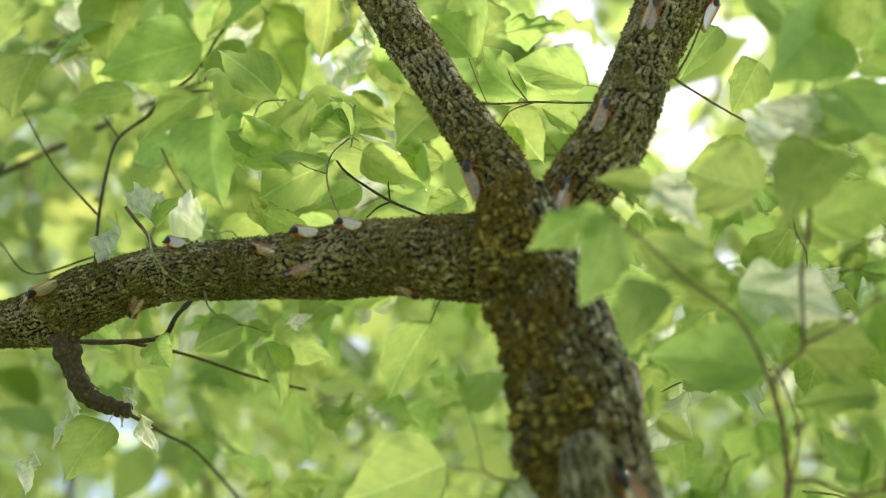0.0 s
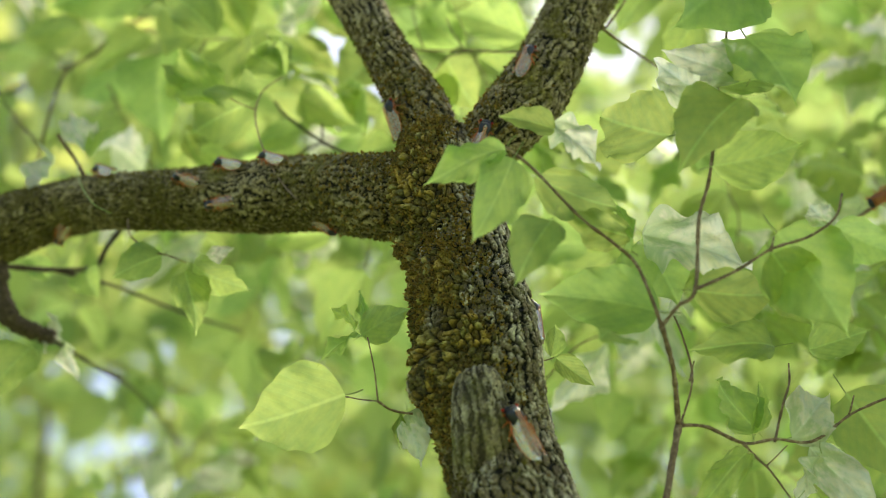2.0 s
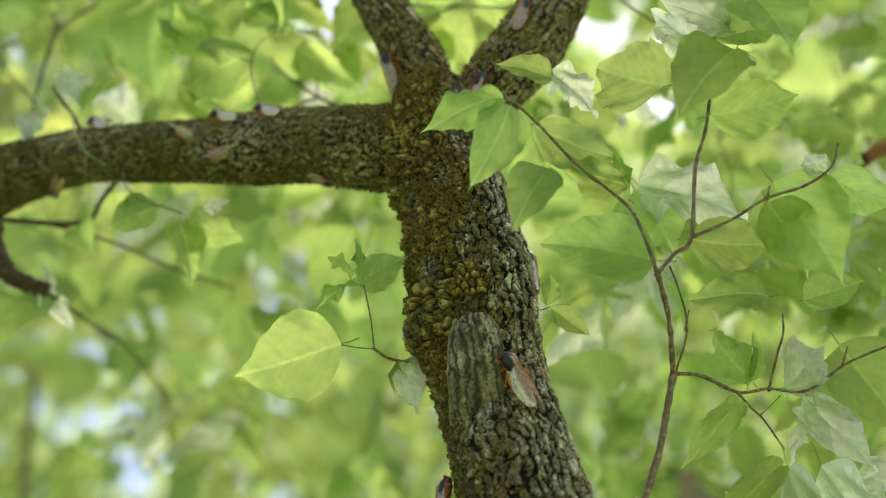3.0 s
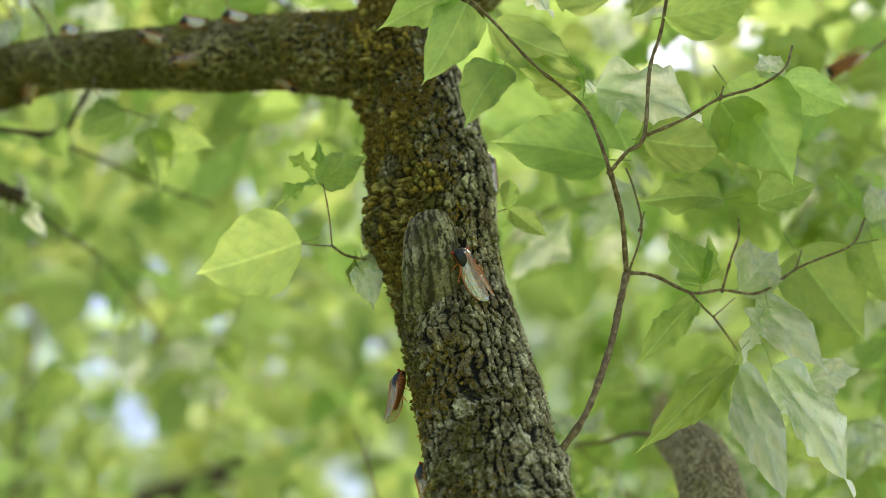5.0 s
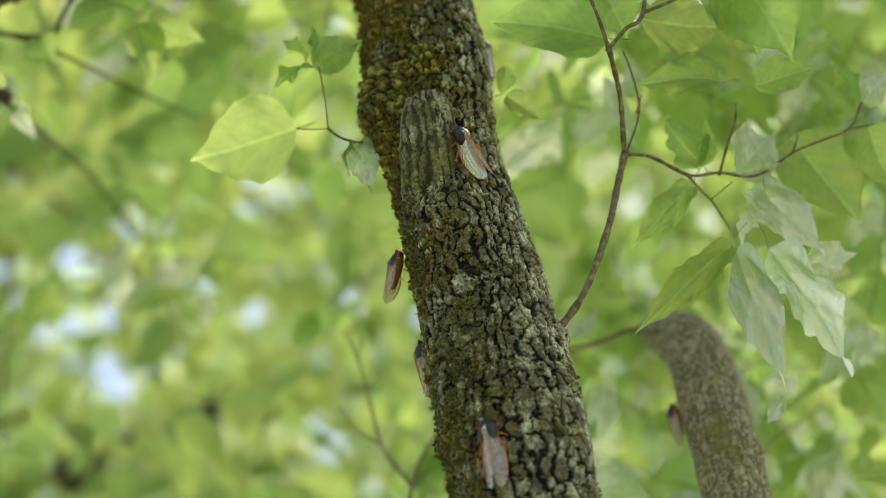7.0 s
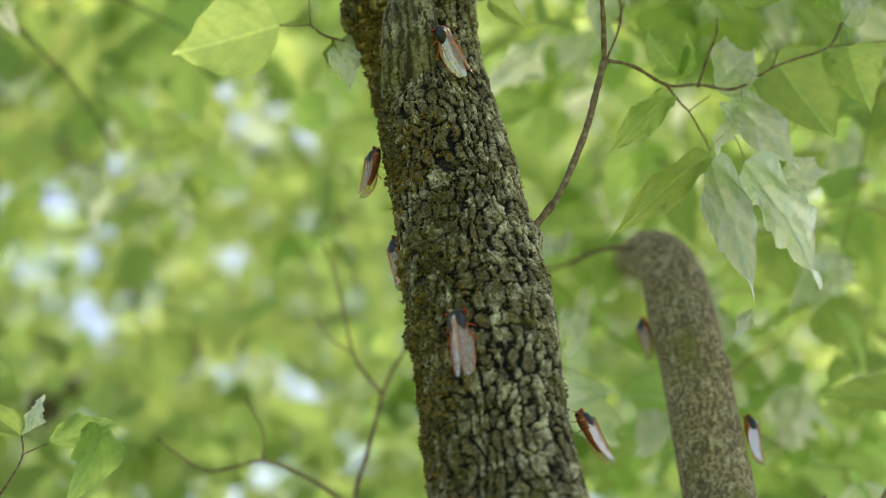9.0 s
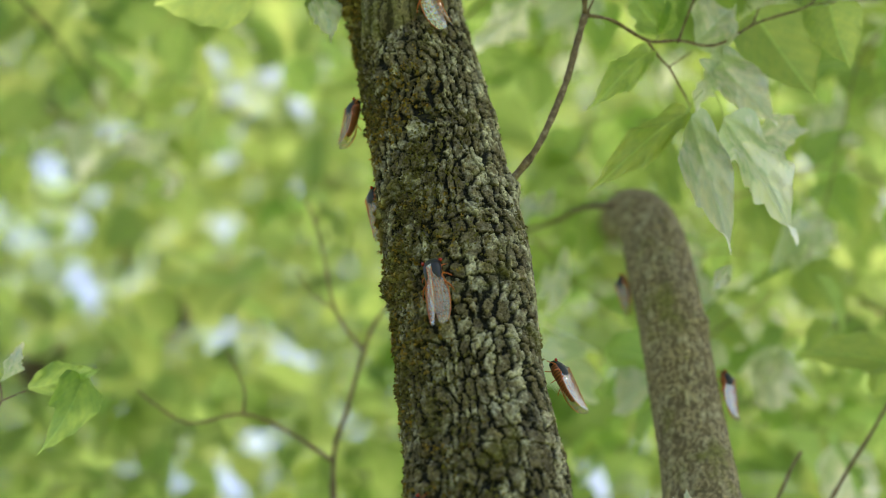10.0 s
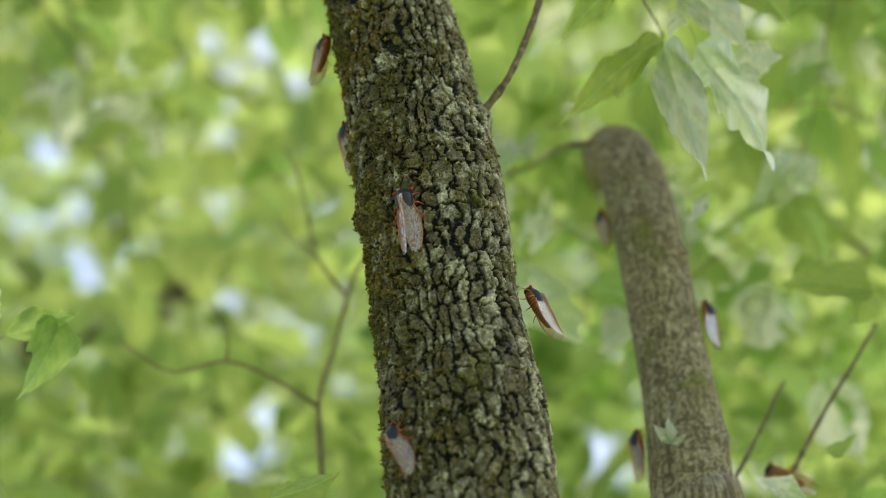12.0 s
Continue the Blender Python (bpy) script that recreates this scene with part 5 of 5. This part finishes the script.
SEATS = [
    (seat((0.1096, 0.0010, 1.9073), (-0.4084, -0.9085, -0.0883), (0.1166, 0.0009, 1.8751), (-0.4091, -0.9078, -0.0927)), "cicada with red eyes and milky amber wings on rough bark"),
    (seat((0.0819, 0.0004, 2.0617), (0.0149, -0.9999, 0.0039), (0.1000, 0.0018, 2.0330), (0.2783, -0.9567, 0.0852), size=0.98, lift=0.004), "cicada with red eyes clinging head up beside the cut stub"),
    (seat((0.0641, 0.0338, 2.0181), (-0.9483, 0.1282, -0.2904), (0.0724, 0.0332, 1.9874), (-0.9566, 0.1066, -0.2713), lean=-8, off=0.012), "cicada with amber wings on the flank of the trunk"),
    (seat((0.0790, 0.0400, 1.9699), (-0.9580, 0.2314, -0.2717), (0.0855, 0.0400, 1.9437), (-0.9653, 0.2170, -0.2464)), "cicada with shining wings on the flank of the trunk"),
    (seat((0.1617, 0.0240, 1.8796), (0.9579, -0.1877, 0.2172), (0.1692, 0.0246, 1.8485), (0.9615, -0.1674, 0.2180), lean=10, off=0.011), "cicada with orange veined wings on the flank of the trunk"),
    (seat((0.1174, 0.0134, 1.8034), (-0.8428, -0.5079, -0.1780), (0.1301, 0.0053, 1.7753), (-0.6402, -0.7531, -0.1517), lean=-20), "cicada with dark head climbing the lower trunk"),
    (seat((0.0716, 0.0290, 2.1887), (0.9636, -0.2482, 0.2318), (0.0769, 0.0330, 2.1640), (0.9686, -0.1574, 0.1922), size=0.8), "orange cicada half hidden behind the trunk"),
    (seat((0.0865, 0.0300, 2.1491), (0.9654, -0.2604, 0.1930), (0.0925, 0.0290, 2.1245), (0.9645, -0.2568, 0.2098), size=0.84), "orange cicada with clear wings on the trunk's edge"),
    (seat((0.0587, 0.0143, 2.2570), (-0.0462, -0.9920, -0.1174), (0.0546, 0.0223, 2.2390), (0.3889, -0.8345, -0.3904), size=0.8), "dark cicada in the crotch of the fork"),
    (seat((0.0073, 0.0265, 2.2823), (-0.7512, -0.5357, -0.3856), (0.0135, 0.0331, 2.2619), (-0.9545, -0.1244, -0.2711), size=0.8), "cicada with pale wings on an upright limb"),
    (seat((0.0824, 0.0083, 2.3135), (-0.3493, -0.9350, 0.0616), (0.0745, 0.0092, 2.2878), (-0.1674, -0.9856, 0.0231), size=0.8), "cicada with amber wings on an upright limb"),
    (seat((0.1118, 0.0025, 2.3922), (-0.2581, -0.9647, 0.0518), (0.1056, 0.0041, 2.3635), (-0.0831, -0.9957, -0.0413), size=0.8), "cicada with white gleaming wings high on the limb"),
    (seat((0.1477, 0.0213, 2.4203), (0.9465, 0.1479, -0.2869), (0.1384, 0.0254, 2.3952), (0.9146, 0.2483, -0.3190)), "cicada with white wing tips on the limb's edge"),
    (seat((-0.1828, 0.1134, 2.2863), (-0.2874, -0.8412, 0.4581), (-0.1619, 0.1021, 2.2796), (-0.2952, -0.8469, 0.4423), size=0.70, over=1), "cicada on top of the level limb"),
    (seat((-0.2066, 0.1446, 2.2631), (0.0525, 0.1537, -0.9867), (-0.1939, 0.1306, 2.2630), (-0.1280, -0.2396, -0.9624), size=0.70, over=1), "cicada with white wings under the level limb"),
    (seat((-0.1193, 0.0817, 2.2562), (-0.3786, -0.8823, -0.2796), (-0.1067, 0.0757, 2.2598), (-0.3434, -0.9389, 0.0236), size=0.64, over=1), "cicada with white wings on the level limb"),
    (seat((-0.1011, 0.0806, 2.2435), (-0.3502, -0.5765, -0.7382), (-0.0795, 0.0700, 2.2409), (-0.3513, -0.6555, -0.6685), size=0.64), "cicada with folded pale wings on the level limb"),
    (seat((-0.0989, 0.0734, 2.2634), (-0.2916, -0.9193, 0.2642), (-0.0768, 0.0642, 2.2616), (-0.3004, -0.8945, 0.3309), size=0.70, over=1), "reddish cicada on top of the level limb"),
    (seat((-0.0689, 0.0598, 2.2569), (-0.3370, -0.9270, 0.1647), (-0.0534, 0.0562, 2.2627), (-0.2458, -0.8219, 0.5138), size=0.70, over=1), "cicada with shining wings on top of the level limb"),
    (seat((-0.0216, 0.0630, 2.2207), (-0.2851, 0.0792, -0.9552), (-0.0348, 0.0683, 2.2253), (-0.2849, 0.0797, -0.9552), size=0.45, over=1), "cicada hanging under the level limb"),
    (seat((-0.2656, 0.1498, 2.2758), (-0.5623, -0.8238, -0.0718), (-0.2526, 0.1411, 2.2767), (-0.4890, -0.8699, -0.0637), size=0.8), "reddish cicada at the bend of the limb"),
    (seat((0.2641, 0.1545, 1.9556), (0.9374, -0.3004, 0.1762), (0.2688, 0.1545, 1.9335), (0.9398, -0.2927, 0.1766)), "cicada with grey wings on the smooth stem"),
    (seat((0.2166, 0.1748, 2.0248), (-0.9288, 0.2801, -0.2427), (0.2209, 0.1682, 1.9989), (-0.9470, 0.2425, -0.2107)), "reddish cicada on the smooth stem"),
    (seat((0.2392, 0.1634, 1.8837), (-0.9751, 0.1736, -0.1378), (0.2420, 0.1637, 1.8598), (-0.9737, 0.1818, -0.1376)), "cicada low on the smooth stem"),
]
for head, tail, label in (
    ((0.2881, 0.0746, 2.2746), (0.3089, 0.0664, 2.2873), "reddish brown cicada on a twig among leaves"),
    ((0.3146, 0.1900, 1.8817), (0.3281, 0.1900, 1.8772), "reddish brown cicada on a bare shoot")):
    SEATS.append((seat(head, -TO_EYE, tail, -TO_EYE, size=0.85), label))
first = cicada(SEATS[0][1])
first.matrix_basis = SEATS[0][0]
for m, label in SEATS[1:]:
    tagged(copy_thing(first, m), label)


# ---- dark limbs far behind ----
woods = new("background_tree")
tagged(woods, "dim out-of-focus tree limbs deep in the woods", "tree")
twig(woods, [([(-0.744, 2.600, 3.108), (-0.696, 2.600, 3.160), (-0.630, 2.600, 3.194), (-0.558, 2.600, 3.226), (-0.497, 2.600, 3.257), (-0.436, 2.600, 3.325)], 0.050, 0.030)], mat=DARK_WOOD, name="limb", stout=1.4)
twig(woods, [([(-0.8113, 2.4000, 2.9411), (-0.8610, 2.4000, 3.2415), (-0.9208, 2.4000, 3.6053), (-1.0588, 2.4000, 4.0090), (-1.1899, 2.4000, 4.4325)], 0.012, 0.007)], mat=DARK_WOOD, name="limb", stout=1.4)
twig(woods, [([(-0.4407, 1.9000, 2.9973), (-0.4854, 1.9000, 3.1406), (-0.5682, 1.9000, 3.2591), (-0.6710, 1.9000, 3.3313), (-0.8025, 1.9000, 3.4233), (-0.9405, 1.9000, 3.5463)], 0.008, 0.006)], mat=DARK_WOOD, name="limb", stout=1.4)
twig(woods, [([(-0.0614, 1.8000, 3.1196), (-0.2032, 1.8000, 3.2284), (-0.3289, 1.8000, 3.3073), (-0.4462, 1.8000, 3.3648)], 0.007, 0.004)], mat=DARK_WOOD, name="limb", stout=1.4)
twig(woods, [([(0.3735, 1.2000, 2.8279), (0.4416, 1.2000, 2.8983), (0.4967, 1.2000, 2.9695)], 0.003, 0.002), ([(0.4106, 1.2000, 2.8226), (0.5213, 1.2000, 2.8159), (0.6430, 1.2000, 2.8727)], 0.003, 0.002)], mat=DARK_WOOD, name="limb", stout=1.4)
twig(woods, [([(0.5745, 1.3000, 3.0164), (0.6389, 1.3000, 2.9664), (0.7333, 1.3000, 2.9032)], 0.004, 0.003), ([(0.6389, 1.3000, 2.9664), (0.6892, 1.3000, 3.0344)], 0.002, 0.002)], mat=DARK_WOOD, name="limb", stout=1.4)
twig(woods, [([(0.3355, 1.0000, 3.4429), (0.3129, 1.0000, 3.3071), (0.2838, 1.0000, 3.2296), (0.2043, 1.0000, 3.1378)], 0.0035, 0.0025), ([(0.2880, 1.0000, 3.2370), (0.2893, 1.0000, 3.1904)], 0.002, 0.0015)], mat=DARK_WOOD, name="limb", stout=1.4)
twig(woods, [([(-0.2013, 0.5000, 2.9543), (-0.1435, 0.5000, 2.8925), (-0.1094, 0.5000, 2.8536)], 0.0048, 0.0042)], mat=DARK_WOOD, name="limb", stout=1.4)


# ---- canopy behind ----
COARSE = (np.array(((0, 0, 0), (0.45, -1, 0.09), (0.45, 0, -0.05), (0.45, 1, 0.09), (1, 0, -0.2))), np.array(((0, 2, 1), (0, 3, 2), (1, 2, 4), (2, 3, 4))))
FINE_ROWS = [(v, math.sin(math.pi * v ** 0.8) ** 0.8) for v in (0.10, 0.24, 0.40, 0.56, 0.72, 0.86, 0.95)]
FINE = (np.array([(0, 0, 0)] + [(v, side_ * wd, 0.10 * abs(side_) - 0.22 * (v - 0.3) ** 2) for v, wd in FINE_ROWS for side_ in (-1, 0, 1)] + [(1.03, 0, -0.13)]),
        np.array([(0, 2, 1), (0, 3, 2)] + [q for r in range(6) for i in (1 + 3 * r, 2 + 3 * r) for q in ((i, i + 1, i + 4), (i, i + 4, i + 3))] + [(19, 20, 22), (20, 21, 22)]))


def canopy(name, clumps, near, far, size, seed, label, low, high, mid, side, cut, spread=0.10, each=5, shape=COARSE, holes=(), even=False):
    """Far leaves in clumps over a fan of directions from under the tree: mid and side give its azimuths. holes: azimuth, elevation, half-width in degrees."""
    rs = np.random.RandomState(seed)
    ra, re = (np.modf(np.arange(clumps) * g)[0] for g in (0.7548776662, 0.5698402910)) if even else rs.uniform(size=(2, clumps))
    az = mid + side * (2 * ra - 1)
    el = np.degrees(np.arcsin(math.sin(radians(low)) + (math.sin(radians(high)) - math.sin(radians(low))) * re))
    d = near + (far - near) * rs.uniform(size=clumps) ** 0.75
    e, a = np.radians(el), np.radians(az)
    w = np.stack([np.sin(a) * np.cos(e), np.cos(a) * np.cos(e), np.sin(e)], 1)
    c = np.array((0.08, -0.65, 1.56)) + w * d[:, None]
    f = 0.5 * waves(w, 24, seed + 1) + 0.75 * waves(w, 110, seed + 2) + 0.5 * waves(c, 5, seed + 3)
    c = c[f > cut]
    p = np.repeat(c, each, 0) + rs.normal(size=(len(c) * each, 3)) * spread
    rel = p - np.array((0.08, -0.65, 1.56))
    pa, pe = np.degrees(np.arctan2(rel[:, 0], rel[:, 1])), np.degrees(np.arcsin(rel[:, 2] / np.linalg.norm(rel, axis=1)))
    keep = np.ones(len(p), bool)
    for ha, he, hr in holes:
        keep &= ((pa - ha) * math.cos(radians(he))) ** 2 + (pe - he) ** 2 > hr ** 2
    p = p[keep]
    n = len(p)
    y = rs.normal(size=(n, 3)) * (1, 1, 0.6) + (0, 0, -0.5)
    y /= np.linalg.norm(y, axis=1)[:, None]
    x = np.cross(y, np.array((0, 0, 1.0)) + rs.normal(size=(n, 3)) * 0.6)
    x /= np.linalg.norm(x, axis=1)[:, None]
    z = np.cross(x, y)
    ln = size * rs.uniform(0.65, 1.25, n)
    o, tri = shape
    v = p[:, None] + ln[:, None, None] * (y[:, None] * o[None, :, :1] + x[:, None] * o[None, :, 1:2] * 0.31 + z[:, None] * o[None, :, 2:])
    base = np.arange(n)[:, None, None] * len(o) + tri[None]
    faces = base.reshape(-1, 3).tolist()
    ob = arrays(name, v.reshape(-1, 3).tolist(), faces, LEAF_FAR)
    return tagged(ob, label, "foliage", kind="stuff")


# gaps of sky: azimuth, elevation, half-width in degrees, once for the far leaves and once for the near ones; and small chinks
SKY = [(-8.8, 46.4, 1.2), (-8.8, 44.9, 1.2), (-7.3, 43.4, 1.0), (-7.2, 41.8, 0.8), (1.9, 46.9, 1.2), (3.2, 45.6, 0.9), (7.6, 44.3, 1.2), (7.0, 43.0, 1.0),
    (9.9, 46.2, 1.0), (10.4, 43.9, 0.8), (16.0, 44.4, 0.9), (6.7, 42.8, 0.6), (4.1, 45.3, 0.9), (16.2, 43.4, 0.5), (15.7, 39.5, 0.5), (-17.2, 30.1, 0.4),
    (-13.9, 29.2, 0.4), (-13.1, 28.4, 0.6), (-11.0, 43.3, 0.6), (-6.2, 23.6, 0.9), (-8.2, 23.3, 0.6), (6.4, 24.8, 0.8), (-5.8, 25.0, 0.5)]
SKY_NEAR = [(-11.5, 49.1, 1.9), (-11.5, 47.6, 1.9), (-9.8, 46.1, 1.6), (-9.7, 44.6, 1.4), (-0.5, 49.8, 1.9), (1.0, 48.5, 1.5), (5.6, 47.3, 1.9), (5.0, 46.0, 1.6),
    (8.0, 49.2, 1.6), (8.6, 47.0, 1.4), (14.4, 47.5, 1.5)]
CHINKS = [(-17.6, 32.1), (-16.2, 29.6), (-15.3, 31.9), (-13.7, 31.7), (-14.1, 30.6), (-13.7, 29.0), (-10.9, 32.3), (-12.1, 29.3), (-9.6, 36.1), (-10.5, 36.9),
    (-6.7, 36.1), (-7.8, 28.6), (-4.9, 27.5), (-13.4, 38.5), (-8.2, 37.0), (-4.8, 32.5), (-11.3, 35.4), (-9.5, 34.9), (-22.1, 41.2), (-13.3, 26.6),
    (-5.5, 28.1), (-8.6, 31.7), (-16.0, 32.2), (-13.9, 33.6), (2.1, 39.4), (8.9, 38.8), (-15.3, 30.1), (-18.5, 31.2), (-8.6, 37.4), (12.8, 36.6), (2.7, 38.6)]
rg = random.Random(4)
HOLES = [(a, e, 0.46) for a, e in CHINKS]
for _ in range(95):
    ha, he = rg.uniform(-19, 19), rg.uniform(15, 50)
    for _ in range(rg.choice((1, 1, 2, 3))):
        HOLES.append((ha + rg.gauss(0, 1.0), he + rg.gauss(0, 1.0), rg.uniform(0.24, 0.40)))
HOLES += SKY
canopy("canopy", 150000, 6.0, 9.0, 0.070, 11, "bright green canopy leaves of the woods behind, with gaps of sky", 9, 55, 0, 27, -9, spread=0.03, each=1, even=True, holes=HOLES)
canopy("canopy", 420, 3.2, 6.0, 0.08, 17, "green leaf sprays between the dogwood and the woods", 12, 54, 0, 26, 0.3, spread=0.10, shape=FINE, holes=HOLES)
# out of view overhead, added to take direct sun off the near leaves
canopy("canopy", 2600, 2.4, 7.5, 0.12, 19, "unseen leafy crown added overhead as shade", 51, 86, -20, 70, -0.3, spread=0.12, each=4)
# leaves added out of view towards the sun, shading the sprays at right
canopy("canopy", 420, 1.5, 2.8, 0.07, 41, "unseen leaf screen added to shade the right-hand leaves", 36, 62, 34, 14, -0.4, spread=0.09, each=3, shape=FINE)
# added behind the viewpoint, unseen; its density sets the skylight on the trunk
canopy("canopy", 560, 3.0, 6.5, 0.17, 13, "unseen leafy canopy added behind to hold back skylight", 4, 55, 207, 118, -0.4, spread=0.25)
canopy("canopy", 420, 1.9, 3.4, 0.075, 31, "dense leaf sprays of the neighbouring tree", 16, 52, 19, 10, -0.5, spread=0.09, each=3, shape=FINE, holes=SKY_NEAR + HOLES[:31])
canopy("canopy", 520, 1.8, 3.2, 0.07, 33, "leaf sprays above the level limb", 38, 53, -10, 11, -0.5, spread=0.09, each=3, shape=FINE, holes=SKY_NEAR)
canopy("canopy", 240, 1.8, 3.4, 0.07, 35, "few leaf sprays below the level limb", 30, 39, -12, 10, -0.2, spread=0.08, each=3, shape=FINE, holes=HOLES)
SKY_LOW = [(-5.0, 22.2, 1.2), (-7.0, 22.1, 0.9), (-4.6, 23.8, 0.7), (-11.9, 25.0, 0.5), (-11.1, 23.2, 0.7), (-2.5, 22.5, 0.4), (-9.2, 23.9, 0.4), (7.4, 23.3, 1.1), (-4.0, 26.7, 0.7), (-7.3, 30.3, 0.7)]
canopy("canopy", 400, 1.6, 2.4, 0.065, 37, "low leaf sprays in the undergrowth", 17, 26.5, 0, 20, -0.4, spread=0.08, each=3, shape=FINE, holes=SKY_LOW)


# ---- nearer sprays of dogwood leaves ----
def spray(parent, start, way, length, leaves, rs):
    """A drooping twig with opposite leaves that lie flat or hang."""
    way = Vector(way).normalized()
    sag = Vector((0, 0, -0.35 * length))
    pts = [Vector(start) + way * length * k + sag * k * k + Vector(rs.normal(size=3)) * 0.04 * length for k in (0, 0.25, 0.5, 0.75, 1)]
    tw = twig(parent, [([tuple(p) for p in pts], 0.0013, 0.0006)])
    across = way.cross(Vector((0, 0, 1))).normalized()
    for i in range(leaves):
        k = 1 - 0.85 * (i // 2) / max(1, leaves // 2) if i else 1.0
        base = spline([tuple(p) for p in pts], [4 * k])[0]
        y = (way * 0.6 + across * (1 if i % 2 else -1) * rs.uniform(0.5, 1.3) + Vector((0, 0, -rs.uniform(0.1, 1.3)))).normalized()
        z = Vector((0, 0, 1.0)) + Vector(rs.normal(size=3)) * 0.45 + TO_EYE * rs.uniform(-0.9, 0.5)
        z = (z - y * z.dot(y)).normalized()
        m = Matrix((y.cross(z), y, z)).transposed().to_4x4()
        n = rs.uniform(0.040, 0.068)
        m.translation = Vector(base) + y * 0.17 * n
        ob = new("leaf", LEAVES[rs.choice(["flat", "flat", "flat", "round", "droop", "droop", "curl", "round", "pale", "shrunk"])])
        ob.parent = tw
        ob.matrix_basis = m @ Matrix.Diagonal((n * rs.uniform(0.5, 0.72), n, n, 1))


def sprays(parent, count, mid, side, low, high, near, far, seed, holes=()):
    """Sprays over a fan of directions from under the tree, between two distances."""
    rs = np.random.RandomState(seed)
    done = 0
    while done < count:
        az, el, d = mid + side * rs.uniform(-1, 1), rs.uniform(low, high), near + (far - near) * rs.uniform()
        if any(((az - a) * 0.75) ** 2 + (el - e) ** 2 < (1.2 * w) ** 2 for a, e, w in holes):
            continue
        a, e = radians(az), radians(el)
        p = Vector((0.08, -0.65, 1.56)) + d * Vector((math.sin(a) * math.cos(e), math.cos(a) * math.cos(e), math.sin(e)))
        spray(parent, p, (rs.normal(), rs.normal() - 0.2, 0.35 * rs.normal()), rs.uniform(0.07, 0.14), rs.choice((3, 4, 5, 6)), rs)
        done += 1


crown_left = new("young_tree")
tagged(crown_left, "crown of a neighbouring dogwood with drooping green leaves", "tree")
twig(crown_left, [([(-1.30, 0.90, -0.05), (-1.26, 0.88, 0.8), (-1.20, 0.85, 1.6), (-1.12, 0.82, 2.3), (-1.05, 0.80, 3.0)], 0.055, 0.030)], name="trunk", stout=1.5)
for tip in ((-0.22, 0.46, 2.80), (-0.42, 0.42, 2.62), (-0.30, 0.62, 3.02)):
    twig(crown_left, [([(-1.13, 0.82, tip[2] - 0.45), (-0.85, 0.74, tip[2] - 0.22), (-0.60, 0.62, tip[2] - 0.10), tip], 0.011, 0.003)], mat=DARK_WOOD, name="limb")
sprays(crown_left, 44, -10.5, 9.5, 40.5, 53, 1.2, 1.75, 5, SKY_NEAR)
sprays(crown_left, 14, -11, 9, 31, 37, 1.35, 1.9, 6)
sprays(crown_left, 16, -8, 10, 17.5, 22.5, 1.25, 1.9, 10)
crown_right = new("young_tree")
tagged(crown_right, "leafy crown of another dogwood, pale wilted leaves among green", "tree")
twig(crown_right, [([(1.20, 0.90, -0.05), (1.18, 0.90, 0.8), (1.12, 0.88, 1.6), (1.05, 0.86, 2.3), (1.00, 0.85, 3.0)], 0.050, 0.028)], name="trunk", stout=1.5)
for tip in ((0.50, 0.55, 2.46), (0.44, 0.50, 2.24), (0.46, 0.66, 2.74), (0.46, 0.50, 2.04)):
    twig(crown_right, [([(1.06, 0.86, tip[2] - 0.30), (0.90, 0.78, tip[2] - 0.14), (0.70, 0.66, tip[2] - 0.05), tip], 0.010, 0.003)], mat=DARK_WOOD, name="limb")
sprays(crown_right, 44, 14, 9, 27, 38, 1.15, 1.9, 7)
sprays(crown_right, 62, 14, 9, 37, 50, 1.12, 1.8, 9, SKY_NEAR)
sprays(crown_right, 24, 15, 8, 19, 28, 1.2, 1.8, 8)


def motions():
    walk(focus_point, [(t, look(eye + (target - eye).normalized() * far, target)) for (t, far), eye, target in
        ((f, Vector(p[1]), Vector(p[2])) for f, p in zip(FOCUS, PATH))])


motions()
